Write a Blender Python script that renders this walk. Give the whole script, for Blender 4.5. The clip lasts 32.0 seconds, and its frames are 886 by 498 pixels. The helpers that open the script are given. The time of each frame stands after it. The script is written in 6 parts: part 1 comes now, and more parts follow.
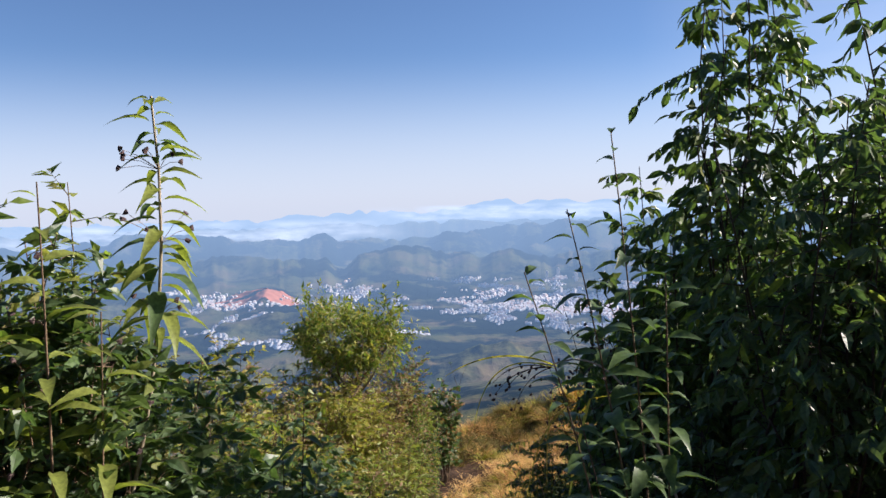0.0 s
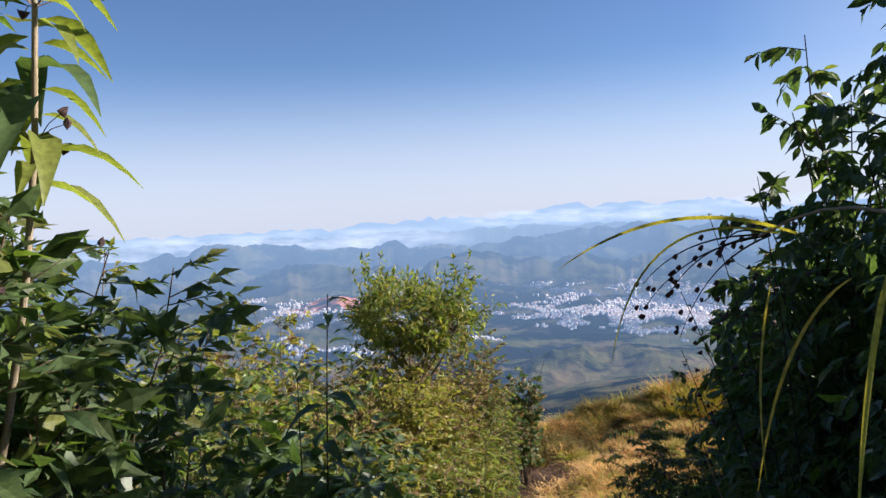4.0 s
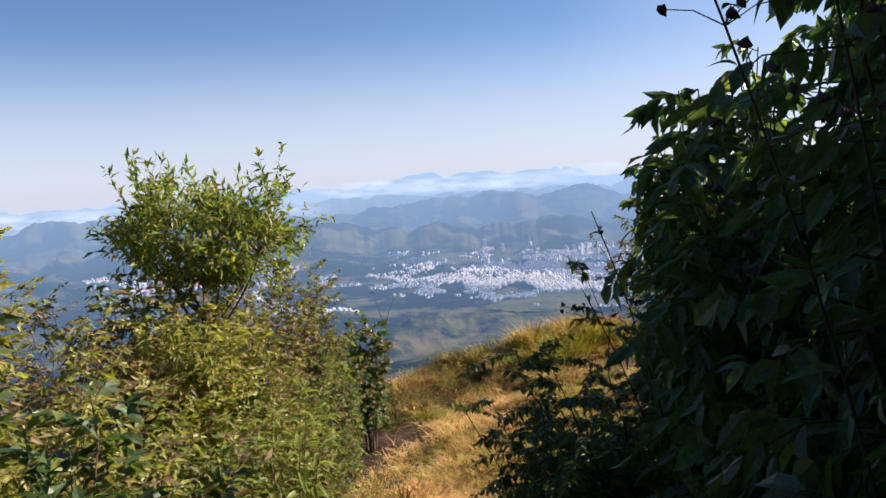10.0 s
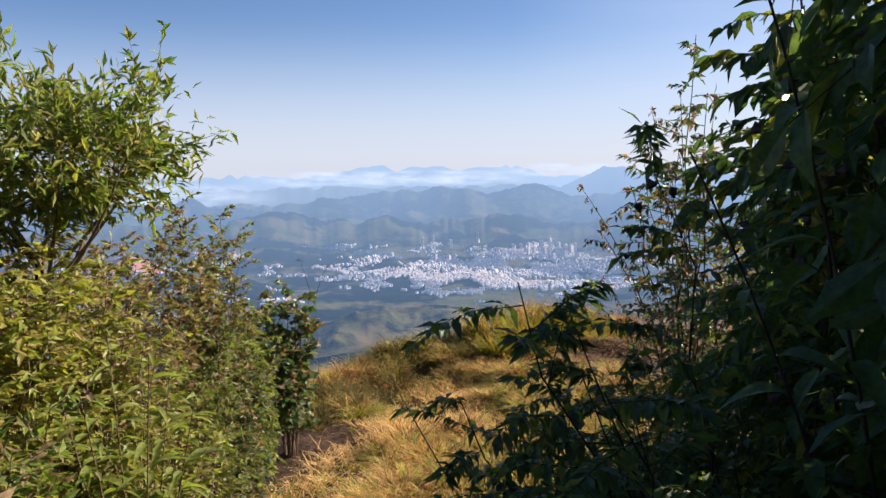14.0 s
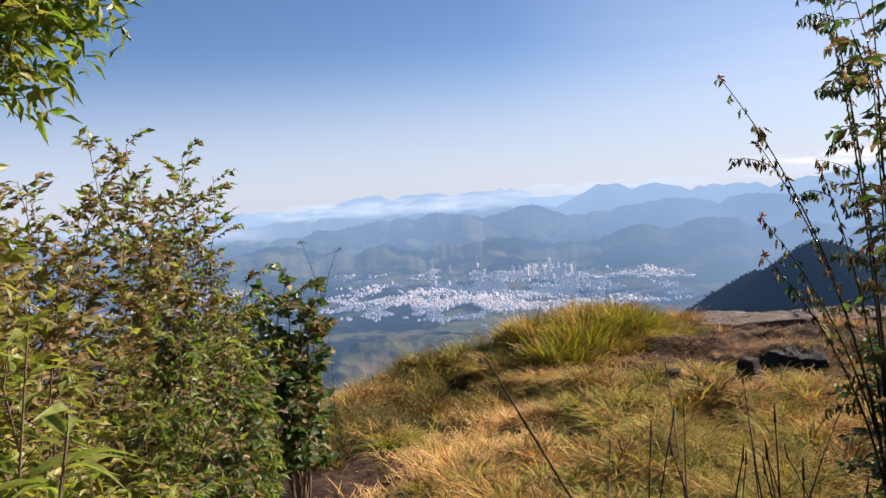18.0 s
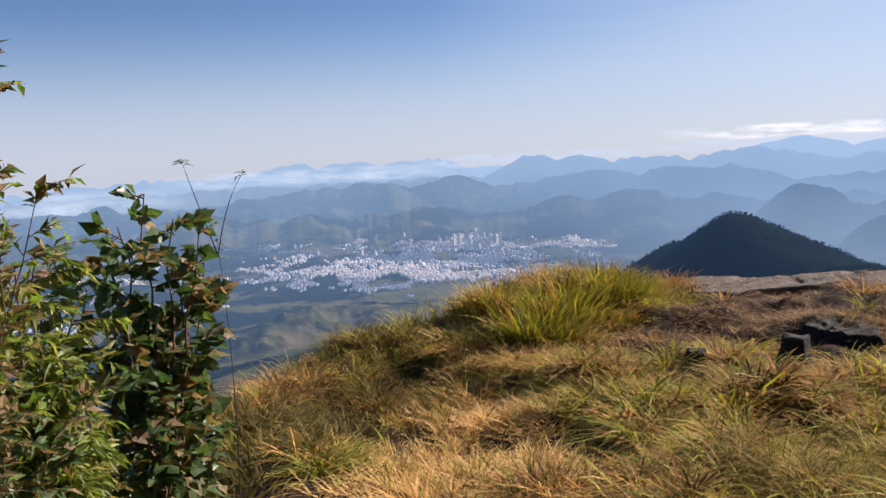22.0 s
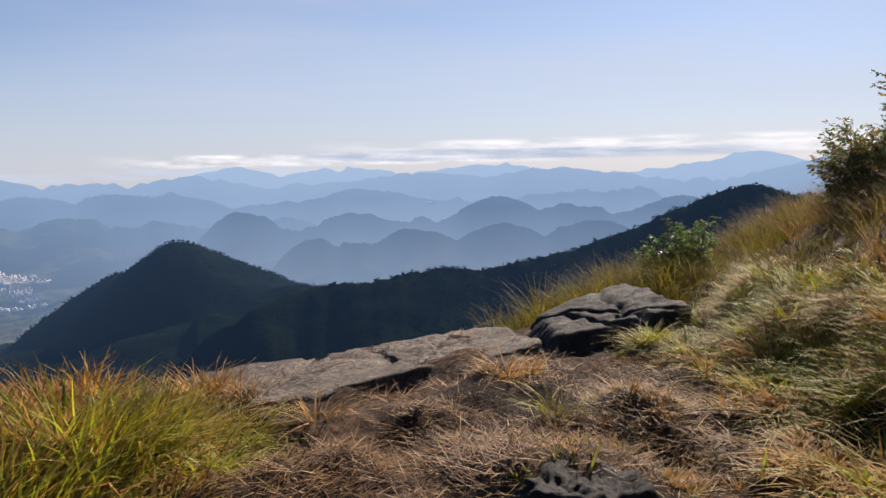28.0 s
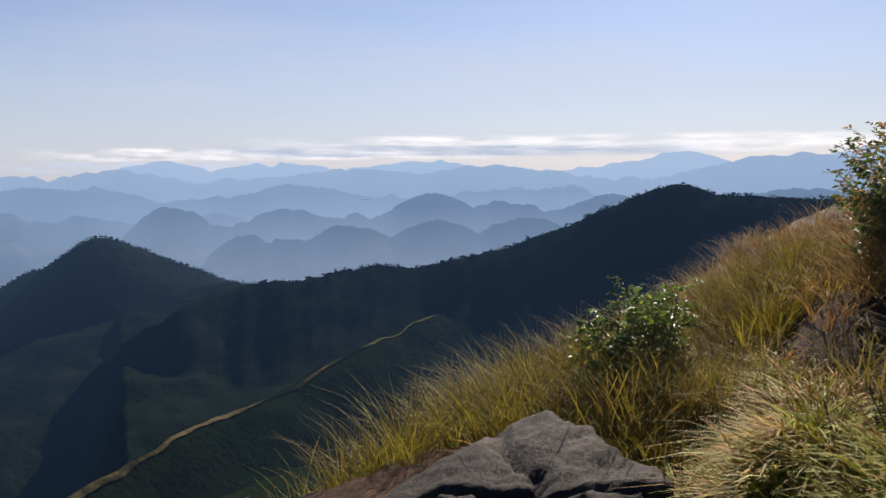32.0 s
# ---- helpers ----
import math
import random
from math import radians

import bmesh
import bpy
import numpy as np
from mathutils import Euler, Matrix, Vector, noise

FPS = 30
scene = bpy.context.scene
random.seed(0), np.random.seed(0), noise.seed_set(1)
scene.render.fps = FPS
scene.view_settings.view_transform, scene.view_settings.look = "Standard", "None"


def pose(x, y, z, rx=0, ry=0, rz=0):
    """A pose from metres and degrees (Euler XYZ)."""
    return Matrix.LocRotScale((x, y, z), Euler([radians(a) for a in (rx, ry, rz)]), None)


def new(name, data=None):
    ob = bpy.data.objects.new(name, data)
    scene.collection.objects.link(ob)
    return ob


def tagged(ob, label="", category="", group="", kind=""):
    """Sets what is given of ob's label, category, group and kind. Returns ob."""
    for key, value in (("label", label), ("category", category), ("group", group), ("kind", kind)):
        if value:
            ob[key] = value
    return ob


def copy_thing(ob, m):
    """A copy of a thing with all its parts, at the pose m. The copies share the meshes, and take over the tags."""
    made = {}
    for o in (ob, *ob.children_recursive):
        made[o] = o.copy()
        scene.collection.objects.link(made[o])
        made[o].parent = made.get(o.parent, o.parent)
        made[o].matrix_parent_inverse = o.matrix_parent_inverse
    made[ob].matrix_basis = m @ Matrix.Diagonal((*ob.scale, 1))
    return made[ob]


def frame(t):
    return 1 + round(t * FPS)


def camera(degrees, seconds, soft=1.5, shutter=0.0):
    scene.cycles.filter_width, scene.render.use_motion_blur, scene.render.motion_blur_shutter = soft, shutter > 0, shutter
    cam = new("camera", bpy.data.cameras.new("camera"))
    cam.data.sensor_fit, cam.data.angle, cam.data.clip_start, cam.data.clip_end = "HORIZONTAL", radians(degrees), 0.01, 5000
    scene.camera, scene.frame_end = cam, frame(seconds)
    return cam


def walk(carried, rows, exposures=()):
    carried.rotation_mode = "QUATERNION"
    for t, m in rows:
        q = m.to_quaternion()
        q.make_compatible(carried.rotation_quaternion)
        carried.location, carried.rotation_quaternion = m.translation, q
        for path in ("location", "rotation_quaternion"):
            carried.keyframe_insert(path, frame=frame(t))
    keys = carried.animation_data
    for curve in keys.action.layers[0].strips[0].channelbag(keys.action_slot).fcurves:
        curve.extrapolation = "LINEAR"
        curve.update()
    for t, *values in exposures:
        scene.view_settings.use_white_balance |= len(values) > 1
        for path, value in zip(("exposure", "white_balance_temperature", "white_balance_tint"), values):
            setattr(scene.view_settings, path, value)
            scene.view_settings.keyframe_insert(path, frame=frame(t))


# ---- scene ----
cam = camera(59.1, 32.0)
METRES, EYE, TILT, LEAN, TURN = 20.0, 1.55, -3.6, 1.5, 0.0
ROWS = [
    (0.0, 0.0, 0.0, 0.0, 0.0, 0.0, -0.0),
    (0.5, 0.0045, 0.0104, -0.0034, 0.14, -1.38, 2.0),
    (1.0, 0.0095, 0.0178, -0.0057, 0.6, -2.52, 2.24),
    (1.5, 0.0064, 0.0261, -0.0108, 3.2, -1.7, 1.78),
    (2.0, 0.002, 0.0372, -0.0134, 5.41, -1.44, 3.03),
    (2.5, 0.0009, 0.0491, -0.0171, 7.76, -0.99, 1.88),
    (4.5, -0.0057, 0.0814, -0.028, 1.8, 0.8, -0.02),
    (5.0, -0.0053, 0.0907, -0.0304, -4.12, 1.01, 1.37),
    (5.5, -0.0039, 0.0985, -0.0324, -6.14, 0.58, 2.87),
    (6.0, -0.005, 0.1048, -0.0378, -16.65, -0.88, 3.79),
    (6.5, -0.0065, 0.1121, -0.0386, -23.69, -2.01, 4.36),
    (7.0, -0.0069, 0.1195, -0.0418, -13.42, 0.44, 5.13),
    (7.5, -0.0045, 0.1333, -0.043, -7.24, 0.43, 2.46),
    (8.0, -0.0034, 0.1463, -0.0488, -7.98, -2.52, 0.15),
    (8.5, 0.0004, 0.1572, -0.0548, -6.87, -4.94, 0.4),
    (9.0, 0.0044, 0.1676, -0.0579, -4.91, -5.66, 0.95),
    (9.5, 0.0062, 0.1793, -0.0592, -4.61, -3.68, 2.33),
    (10.0, 0.0065, 0.1916, -0.0606, -5.37, -1.94, 2.16),
    (10.5, 0.0126, 0.2039, -0.0651, -5.75, -0.06, 3.54),
    (11.0, 0.0134, 0.2166, -0.0667, -5.42, 0.09, 3.36),
    (11.5, 0.0102, 0.2288, -0.0706, -6.13, -1.63, 0.79),
    (12.0, 0.0104, 0.2399, -0.0738, -6.68, -2.24, -1.09),
    (12.5, 0.0106, 0.2531, -0.0759, -6.82, -0.86, -1.42),
    (13.0, 0.0092, 0.265, -0.0781, -9.46, -0.24, -0.83),
    (13.5, 0.0129, 0.2773, -0.0813, -10.21, -0.86, -0.06),
    (14.0, 0.0166, 0.2885, -0.0827, -9.1, -2.37, -0.26),
    (14.5, 0.0162, 0.3001, -0.0848, -9.18, -2.85, 0.28),
    (15.0, 0.0196, 0.3138, -0.0871, -9.77, -2.81, 1.18),
    (15.5, 0.0223, 0.3319, -0.0943, -6.17, -4.39, 0.26),
    (17.5, 0.0111, 0.3852, -0.1097, -5.21, -1.21, 1.34),
    (18.0, 0.0122, 0.3982, -0.1108, -9.29, -0.45, 2.83),
    (18.5, 0.0155, 0.4146, -0.1134, -10.14, 1.06, 4.39),
    (19.0, 0.0136, 0.4302, -0.117, -12.25, 0.65, 3.21),
    (19.5, 0.0134, 0.443, -0.1166, -13.72, 1.19, 3.07),
    (20.0, 0.0168, 0.4597, -0.1181, -14.7, 2.19, 2.25),
    (20.5, 0.0143, 0.4729, -0.12, -16.2, 1.45, 0.14),
    (21.0, 0.0134, 0.4842, -0.1211, -16.0, -0.66, -0.54),
    (21.5, 0.0191, 0.5026, -0.1222, -12.55, -2.06, 1.53),
    (22.0, 0.0207, 0.5159, -0.1235, -14.66, -2.89, 2.44),
    (22.5, 0.0235, 0.5279, -0.1235, -20.59, -3.2, 2.42),
    (23.0, 0.0326, 0.5439, -0.1238, -22.74, -1.61, 3.98),
    (23.5, 0.0361, 0.5586, -0.1248, -24.24, -1.88, 3.56),
    (24.0, 0.0367, 0.5749, -0.1268, -27.3, -1.54, 3.12),
    (24.5, 0.0418, 0.5984, -0.1285, -30.3, -2.47, 2.39),
    (26.5, 0.0671, 0.6801, -0.125, -40.54, -2.64, 5.0),
    (27.0, 0.0813, 0.6991, -0.1222, -43.06, -2.24, 4.41),
    (27.5, 0.1006, 0.7179, -0.1185, -47.39, -1.99, 3.02),
    (28.0, 0.1182, 0.7362, -0.1175, -54.01, -2.8, 3.24),
    (28.5, 0.1403, 0.7501, -0.1148, -60.71, -2.85, 3.97),
    (29.0, 0.1619, 0.7608, -0.1122, -63.72, -1.65, 2.98),
    (29.5, 0.1872, 0.7707, -0.1105, -69.78, -1.4, 2.75),
    (30.0, 0.2104, 0.7756, -0.1092, -68.6, -1.1, 3.54),
    (30.5, 0.2344, 0.7803, -0.1071, -65.06, -1.14, 2.05),
    (31.0, 0.2602, 0.787, -0.1017, -64.28, -1.54, 2.12),
    (31.5, 0.2822, 0.7993, -0.1029, -60.86, -2.3, 2.23),
    (32.0, 0.3018, 0.8101, -0.0976, -58.8, -3.29, 2.81),
]
walk(cam, [(t, pose(0, 0, EYE, TILT, LEAN, TURN) @ pose(METRES * x, METRES * y, METRES * z, 90 + pitch, roll, yaw)) for t, x, y, z, yaw, pitch, roll in ROWS],
     exposures=[(0.0, 1.2, 5800, 16), (6.0, 1.2, 5800, 16), (10.0, 1.2, 5950, 16), (13.0, 1.2, 6050, 16), (17.5, 1.16, 6000, 16), (21.0, 1.0, 5950, 16), (26.0, 0.83, 6150, 16), (32.0, 0.83, 6200, 16)])

# ---- world, sun ----
SUN_AZ, SUN_EL = 77.0, 30.0          # degrees clockwise from +y, and above the horizon
world = bpy.data.worlds.new("morning_sky")
scene.world = world
world.use_nodes = True
wn = world.node_tree.nodes
sky = wn.new("ShaderNodeTexSky")
sky.sky_type, sky.sun_disc = "NISHITA", False
sky.sun_elevation, sky.sun_rotation = radians(SUN_EL), radians(SUN_AZ)
sky.altitude, sky.air_density, sky.dust_density, sky.ozone_density = 1100.0, 0.9, 0.5, 3.5
world.node_tree.links.new(sky.outputs[0], wn["Background"].inputs[0])
wn["Background"].inputs[1].default_value = 0.050
sun_data = bpy.data.lights.new("sun", "SUN")
sun_data.energy, sun_data.angle, sun_data.color = 5.0, radians(0.55), (1.0, 0.86, 0.68)
sun = new("sun", sun_data)
sd = Vector((math.sin(radians(SUN_AZ)) * math.cos(radians(SUN_EL)), math.cos(radians(SUN_AZ)) * math.cos(radians(SUN_EL)), math.sin(radians(SUN_EL))))
sun.rotation_euler = sd.to_track_quat("Z", "Y").to_euler()

# ---- materials ----
def nodes_of(name):
    m = bpy.data.materials.new(name)
    m.use_nodes = True
    nt = m.node_tree
    return m, nt, nt.nodes, nt.links, nt.nodes["Principled BSDF"]


def ramp(nt, fac, stops):
    r = nt.nodes.new("ShaderNodeValToRGB")
    e = r.color_ramp.elements
    while len(e) < len(stops):
        e.new(0.5)
    for k, (p, c) in zip(e, stops):
        k.position, k.color = p, (*c, 1)
    nt.links.new(fac, r.inputs[0])
    return r.outputs[0]


def noise_tex(nt, scale, detail=4.0, rough=0.6, coord=None, stretch=None):
    n = nt.nodes.new("ShaderNodeTexNoise")
    n.inputs["Scale"].default_value, n.inputs["Detail"].default_value, n.inputs["Roughness"].default_value = scale, detail, rough
    if coord is None:
        coord = nt.nodes.new("ShaderNodeNewGeometry").outputs["Position"]
    if stretch:
        mp = nt.nodes.new("ShaderNodeMapping")
        mp.inputs["Scale"].default_value = stretch
        nt.links.new(coord, mp.inputs[0])
        coord = mp.outputs[0]
    nt.links.new(coord, n.inputs["Vector"])
    return n.outputs["Fac"]


def bump(nt, p, fac, strength, dist):
    b = nt.nodes.new("ShaderNodeBump")
    b.inputs["Strength"].default_value, b.inputs["Distance"].default_value = strength, dist
    nt.links.new(fac, b.inputs["Height"])
    nt.links.new(b.outputs[0], p.inputs["Normal"])


def mix_rgb(nt, fac, a, b, kind="MIX"):
    m = nt.nodes.new("ShaderNodeMix")
    m.data_type, m.blend_type = "RGBA", kind
    for sock, v in ((m.inputs[0], fac), (m.inputs[6], a), (m.inputs[7], b)):
        if isinstance(v, bpy.types.NodeSocket):
            nt.links.new(v, sock)
        elif isinstance(v, float):
            sock.default_value = v
        else:
            sock.default_value = (*v, 1)
    return m.outputs[2]


def leaf_material(name, colours, trans=0.35, rough=0.42, thin=(1.15, 1.25, 0.55), gloss=0.35, patch=0.0):
    """Leaves and blades: each island takes its own tone, with mottling, a soft gloss and light shining through."""
    m, nt, ns, ln, p = nodes_of(name)
    rnd = ns.new("ShaderNodeNewGeometry").outputs["Random Per Island"]
    k = len(colours) - 1
    col = ramp(nt, rnd, [(i / k, c) for i, c in enumerate(colours)])
    mott = ramp(nt, noise_tex(nt, 60.0, 3.0), [(0.3, (0.65, 0.65, 0.65)), (0.7, (1.25, 1.25, 1.2))])
    col = mix_rgb(nt, 1.0, col, mott, "MULTIPLY")
    if patch:
        worn = ramp(nt, noise_tex(nt, 2.6, 5.0, 0.7), [(0.36, (1 - patch, 1 - 1.1 * patch, 1 - 1.2 * patch)), (0.62, (1.12, 1.1, 1.05))])
        col = mix_rgb(nt, 1.0, col, worn, "MULTIPLY")
    ln.new(col, p.inputs["Base Color"])
    p.inputs["Roughness"].default_value = rough
    p.inputs["Specular IOR Level"].default_value = gloss
    t = ns.new("ShaderNodeBsdfTranslucent")
    ln.new(mix_rgb(nt, 1.0, col, thin, "MULTIPLY"), t.inputs[0])
    ms = ns.new("ShaderNodeMixShader")
    ms.inputs[0].default_value = trans
    ln.new(p.outputs[0], ms.inputs[1])
    ln.new(t.outputs[0], ms.inputs[2])
    ln.new(ms.outputs[0], ns["Material Output"].inputs[0])
    return m


def rough_material(name, stops, scale, rough=0.85, bump_scale=40.0, bump_s=0.6, bump_d=0.01, stretch=None):
    m, nt, ns, ln, p = nodes_of(name)
    a = ramp(nt, noise_tex(nt, scale, 8.0, 0.65, stretch=stretch), stops)
    b = ramp(nt, noise_tex(nt, scale * 9.0, 5.0), [(0.3, (0.6, 0.6, 0.6)), (0.7, (1.2, 1.2, 1.2))])
    ln.new(mix_rgb(nt, 1.0, a, b, "MULTIPLY"), p.inputs["Base Color"])
    p.inputs["Roughness"].default_value = rough
    p.inputs["Specular IOR Level"].default_value = 0.25
    bump(nt, p, noise_tex(nt, bump_scale, 8.0, 0.7), bump_s, bump_d)
    return m


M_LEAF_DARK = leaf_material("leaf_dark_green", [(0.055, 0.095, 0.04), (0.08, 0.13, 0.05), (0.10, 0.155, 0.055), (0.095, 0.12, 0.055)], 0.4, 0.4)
M_LEAF_MID = leaf_material("leaf_mid_green", [(0.09, 0.14, 0.03), (0.15, 0.22, 0.045), (0.22, 0.28, 0.055), (0.28, 0.27, 0.08), (0.13, 0.18, 0.045)], 0.52)
M_LEAF_YELLOW = leaf_material("leaf_yellow_green", [(0.17, 0.21, 0.04), (0.28, 0.31, 0.06), (0.38, 0.34, 0.08), (0.32, 0.25, 0.08), (0.20, 0.24, 0.045)], 0.48)
M_LEAF_DRY = leaf_material("leaf_dry_brown", [(0.18, 0.12, 0.06), (0.27, 0.18, 0.09), (0.34, 0.24, 0.12), (0.18, 0.17, 0.06), (0.22, 0.14, 0.08)], 0.42, 0.6, (1.1, 1.0, 0.7))
M_LEAF_RUST = leaf_material("leaf_rust_red", [(0.16, 0.05, 0.025), (0.24, 0.09, 0.035), (0.12, 0.05, 0.03)], 0.35, 0.55, (1.3, 0.8, 0.5))
M_GRASS_DRY = leaf_material("grass_dry_gold", [(0.62, 0.34, 0.10), (0.74, 0.45, 0.16), (0.24, 0.12, 0.045), (0.76, 0.54, 0.25), (0.44, 0.27, 0.085), (0.66, 0.38, 0.12)], 0.24, 0.7, (1.15, 1.0, 0.5), 0.06, 0.45)
M_GRASS_MIX = leaf_material("grass_yellow_green", [(0.13, 0.15, 0.03), (0.30, 0.31, 0.06), (0.45, 0.36, 0.10), (0.52, 0.48, 0.13), (0.17, 0.18, 0.035), (0.36, 0.24, 0.08)], 0.3, 0.65, (1.25, 1.2, 0.4), 0.08, 0.45)
M_GRASS_GREEN = leaf_material("grass_fresh_green", [(0.20, 0.25, 0.04), (0.38, 0.42, 0.07), (0.55, 0.54, 0.13), (0.22, 0.27, 0.045)], 0.36, 0.6, (1.25, 1.2, 0.35), 0.1, 0.35)
M_GRASS_BROWN = leaf_material("grass_brown", [(0.22, 0.13, 0.06), (0.34, 0.21, 0.09), (0.44, 0.31, 0.15), (0.15, 0.10, 0.045)], 0.26, 0.7, (1.15, 1.05, 0.6), 0.05, 0.5)
M_GRASS_OLIVE = leaf_material("grass_grey_olive", [(0.10, 0.10, 0.035), (0.16, 0.15, 0.05), (0.22, 0.18, 0.075), (0.15, 0.11, 0.05), (0.26, 0.24, 0.09)], 0.4, 0.7, (1.25, 1.15, 0.45), 0.08, 0.4)
M_STRAW = leaf_material("straw_litter", [(0.34, 0.19, 0.08), (0.16, 0.085, 0.045), (0.66, 0.45, 0.22), (0.08, 0.045, 0.03), (0.42, 0.25, 0.11), (0.11, 0.06, 0.035)], 0.12, 0.65, (1.1, 1.0, 0.7), 0.12, 0.5)
M_STRAW_GOLD = leaf_material("trodden_golden_straw", [(0.74, 0.48, 0.18), (0.82, 0.58, 0.26), (0.52, 0.28, 0.10), (0.86, 0.66, 0.34), (0.66, 0.42, 0.14)], 0.25, 0.75, (1.2, 1.0, 0.5), 0.08, 0.15)
M_STEM = rough_material("stem_brown", [(0.3, (0.10, 0.065, 0.04)), (0.7, (0.20, 0.14, 0.085))], 25.0, 0.8, 120.0, 0.5, 0.002, (1, 1, 0.2))
M_STEM_PALE = rough_material("stem_pale", [(0.3, (0.24, 0.19, 0.12)), (0.7, (0.40, 0.34, 0.23))], 25.0, 0.75, 120.0, 0.5, 0.002, (1, 1, 0.2))
M_STEM_DARK = rough_material("stem_dark", [(0.3, (0.035, 0.026, 0.022)), (0.7, (0.08, 0.055, 0.04))], 25.0, 0.8, 120.0, 0.5, 0.002, (1, 1, 0.2))
M_SEED = rough_material("seed_head_dark", [(0.3, (0.045, 0.03, 0.035)), (0.7, (0.11, 0.07, 0.06))], 80.0, 0.8)
M_CHAR = rough_material("charred_wood", [(0.3, (0.012, 0.011, 0.011)), (0.7, (0.05, 0.043, 0.038))], 14.0, 0.8, 60.0, 1.0, 0.02, (1, 1, 0.25))


def ground_material():
    m, nt, ns, ln, p = nodes_of("dry_mountain_soil")
    a = ramp(nt, noise_tex(nt, 0.9, 6.0), [(0.34, (0.034, 0.021, 0.015)), (0.52, (0.075, 0.046, 0.029)), (0.68, (0.17, 0.105, 0.06))])
    b = ramp(nt, noise_tex(nt, 14.0, 7.0, 0.7), [(0.36, (0.28, 0.26, 0.25)), (0.52, (1.0, 1.0, 1.0)), (0.7, (1.7, 1.55, 1.3))])
    c = mix_rgb(nt, 1.0, a, b, "MULTIPLY")
    ln.new(c, p.inputs["Base Color"])
    p.inputs["Roughness"].default_value = 0.95
    p.inputs["Specular IOR Level"].default_value = 0.15
    bump(nt, p, noise_tex(nt, 16.0, 9.0, 0.75), 1.0, 0.07)
    return m


def rock_material():
    m, nt, ns, ln, p = nodes_of("weathered_granite")
    a = ramp(nt, noise_tex(nt, 1.7, 9.0, 0.68), [(0.28, (0.036, 0.028, 0.023)), (0.46, (0.10, 0.077, 0.06)), (0.58, (0.165, 0.13, 0.10)), (0.75, (0.075, 0.06, 0.05))])
    b = ramp(nt, noise_tex(nt, 30.0, 6.0, 0.7), [(0.3, (0.4, 0.4, 0.4)), (0.62, (1.25, 1.2, 1.15))])
    lich = ramp(nt, noise_tex(nt, 6.0, 8.0, 0.7), [(0.60, (0, 0, 0)), (0.66, (1, 1, 1))])
    c = mix_rgb(nt, lich, mix_rgb(nt, 1.0, a, b, "MULTIPLY"), (0.22, 0.205, 0.165))
    ln.new(c, p.inputs["Base Color"])
    p.inputs["Roughness"].default_value = 0.85
    bump(nt, p, noise_tex(nt, 9.0, 10.0, 0.72), 1.0, 0.07)
    return m


M_GROUND, M_ROCK = ground_material(), rock_material()
# Rock for the boulders: their backlit shade is partly put into this dark colour.
M_ROCK_SHADED = rough_material("shade_dark_rock", [(0.3, (0.016, 0.015, 0.0145)), (0.5, (0.036, 0.032, 0.029)), (0.7, (0.085, 0.072, 0.062))], 3.5, 0.85, 14.0, 0.9, 0.03)


HAZE_AT = (4.0, 15.0, -2.0)


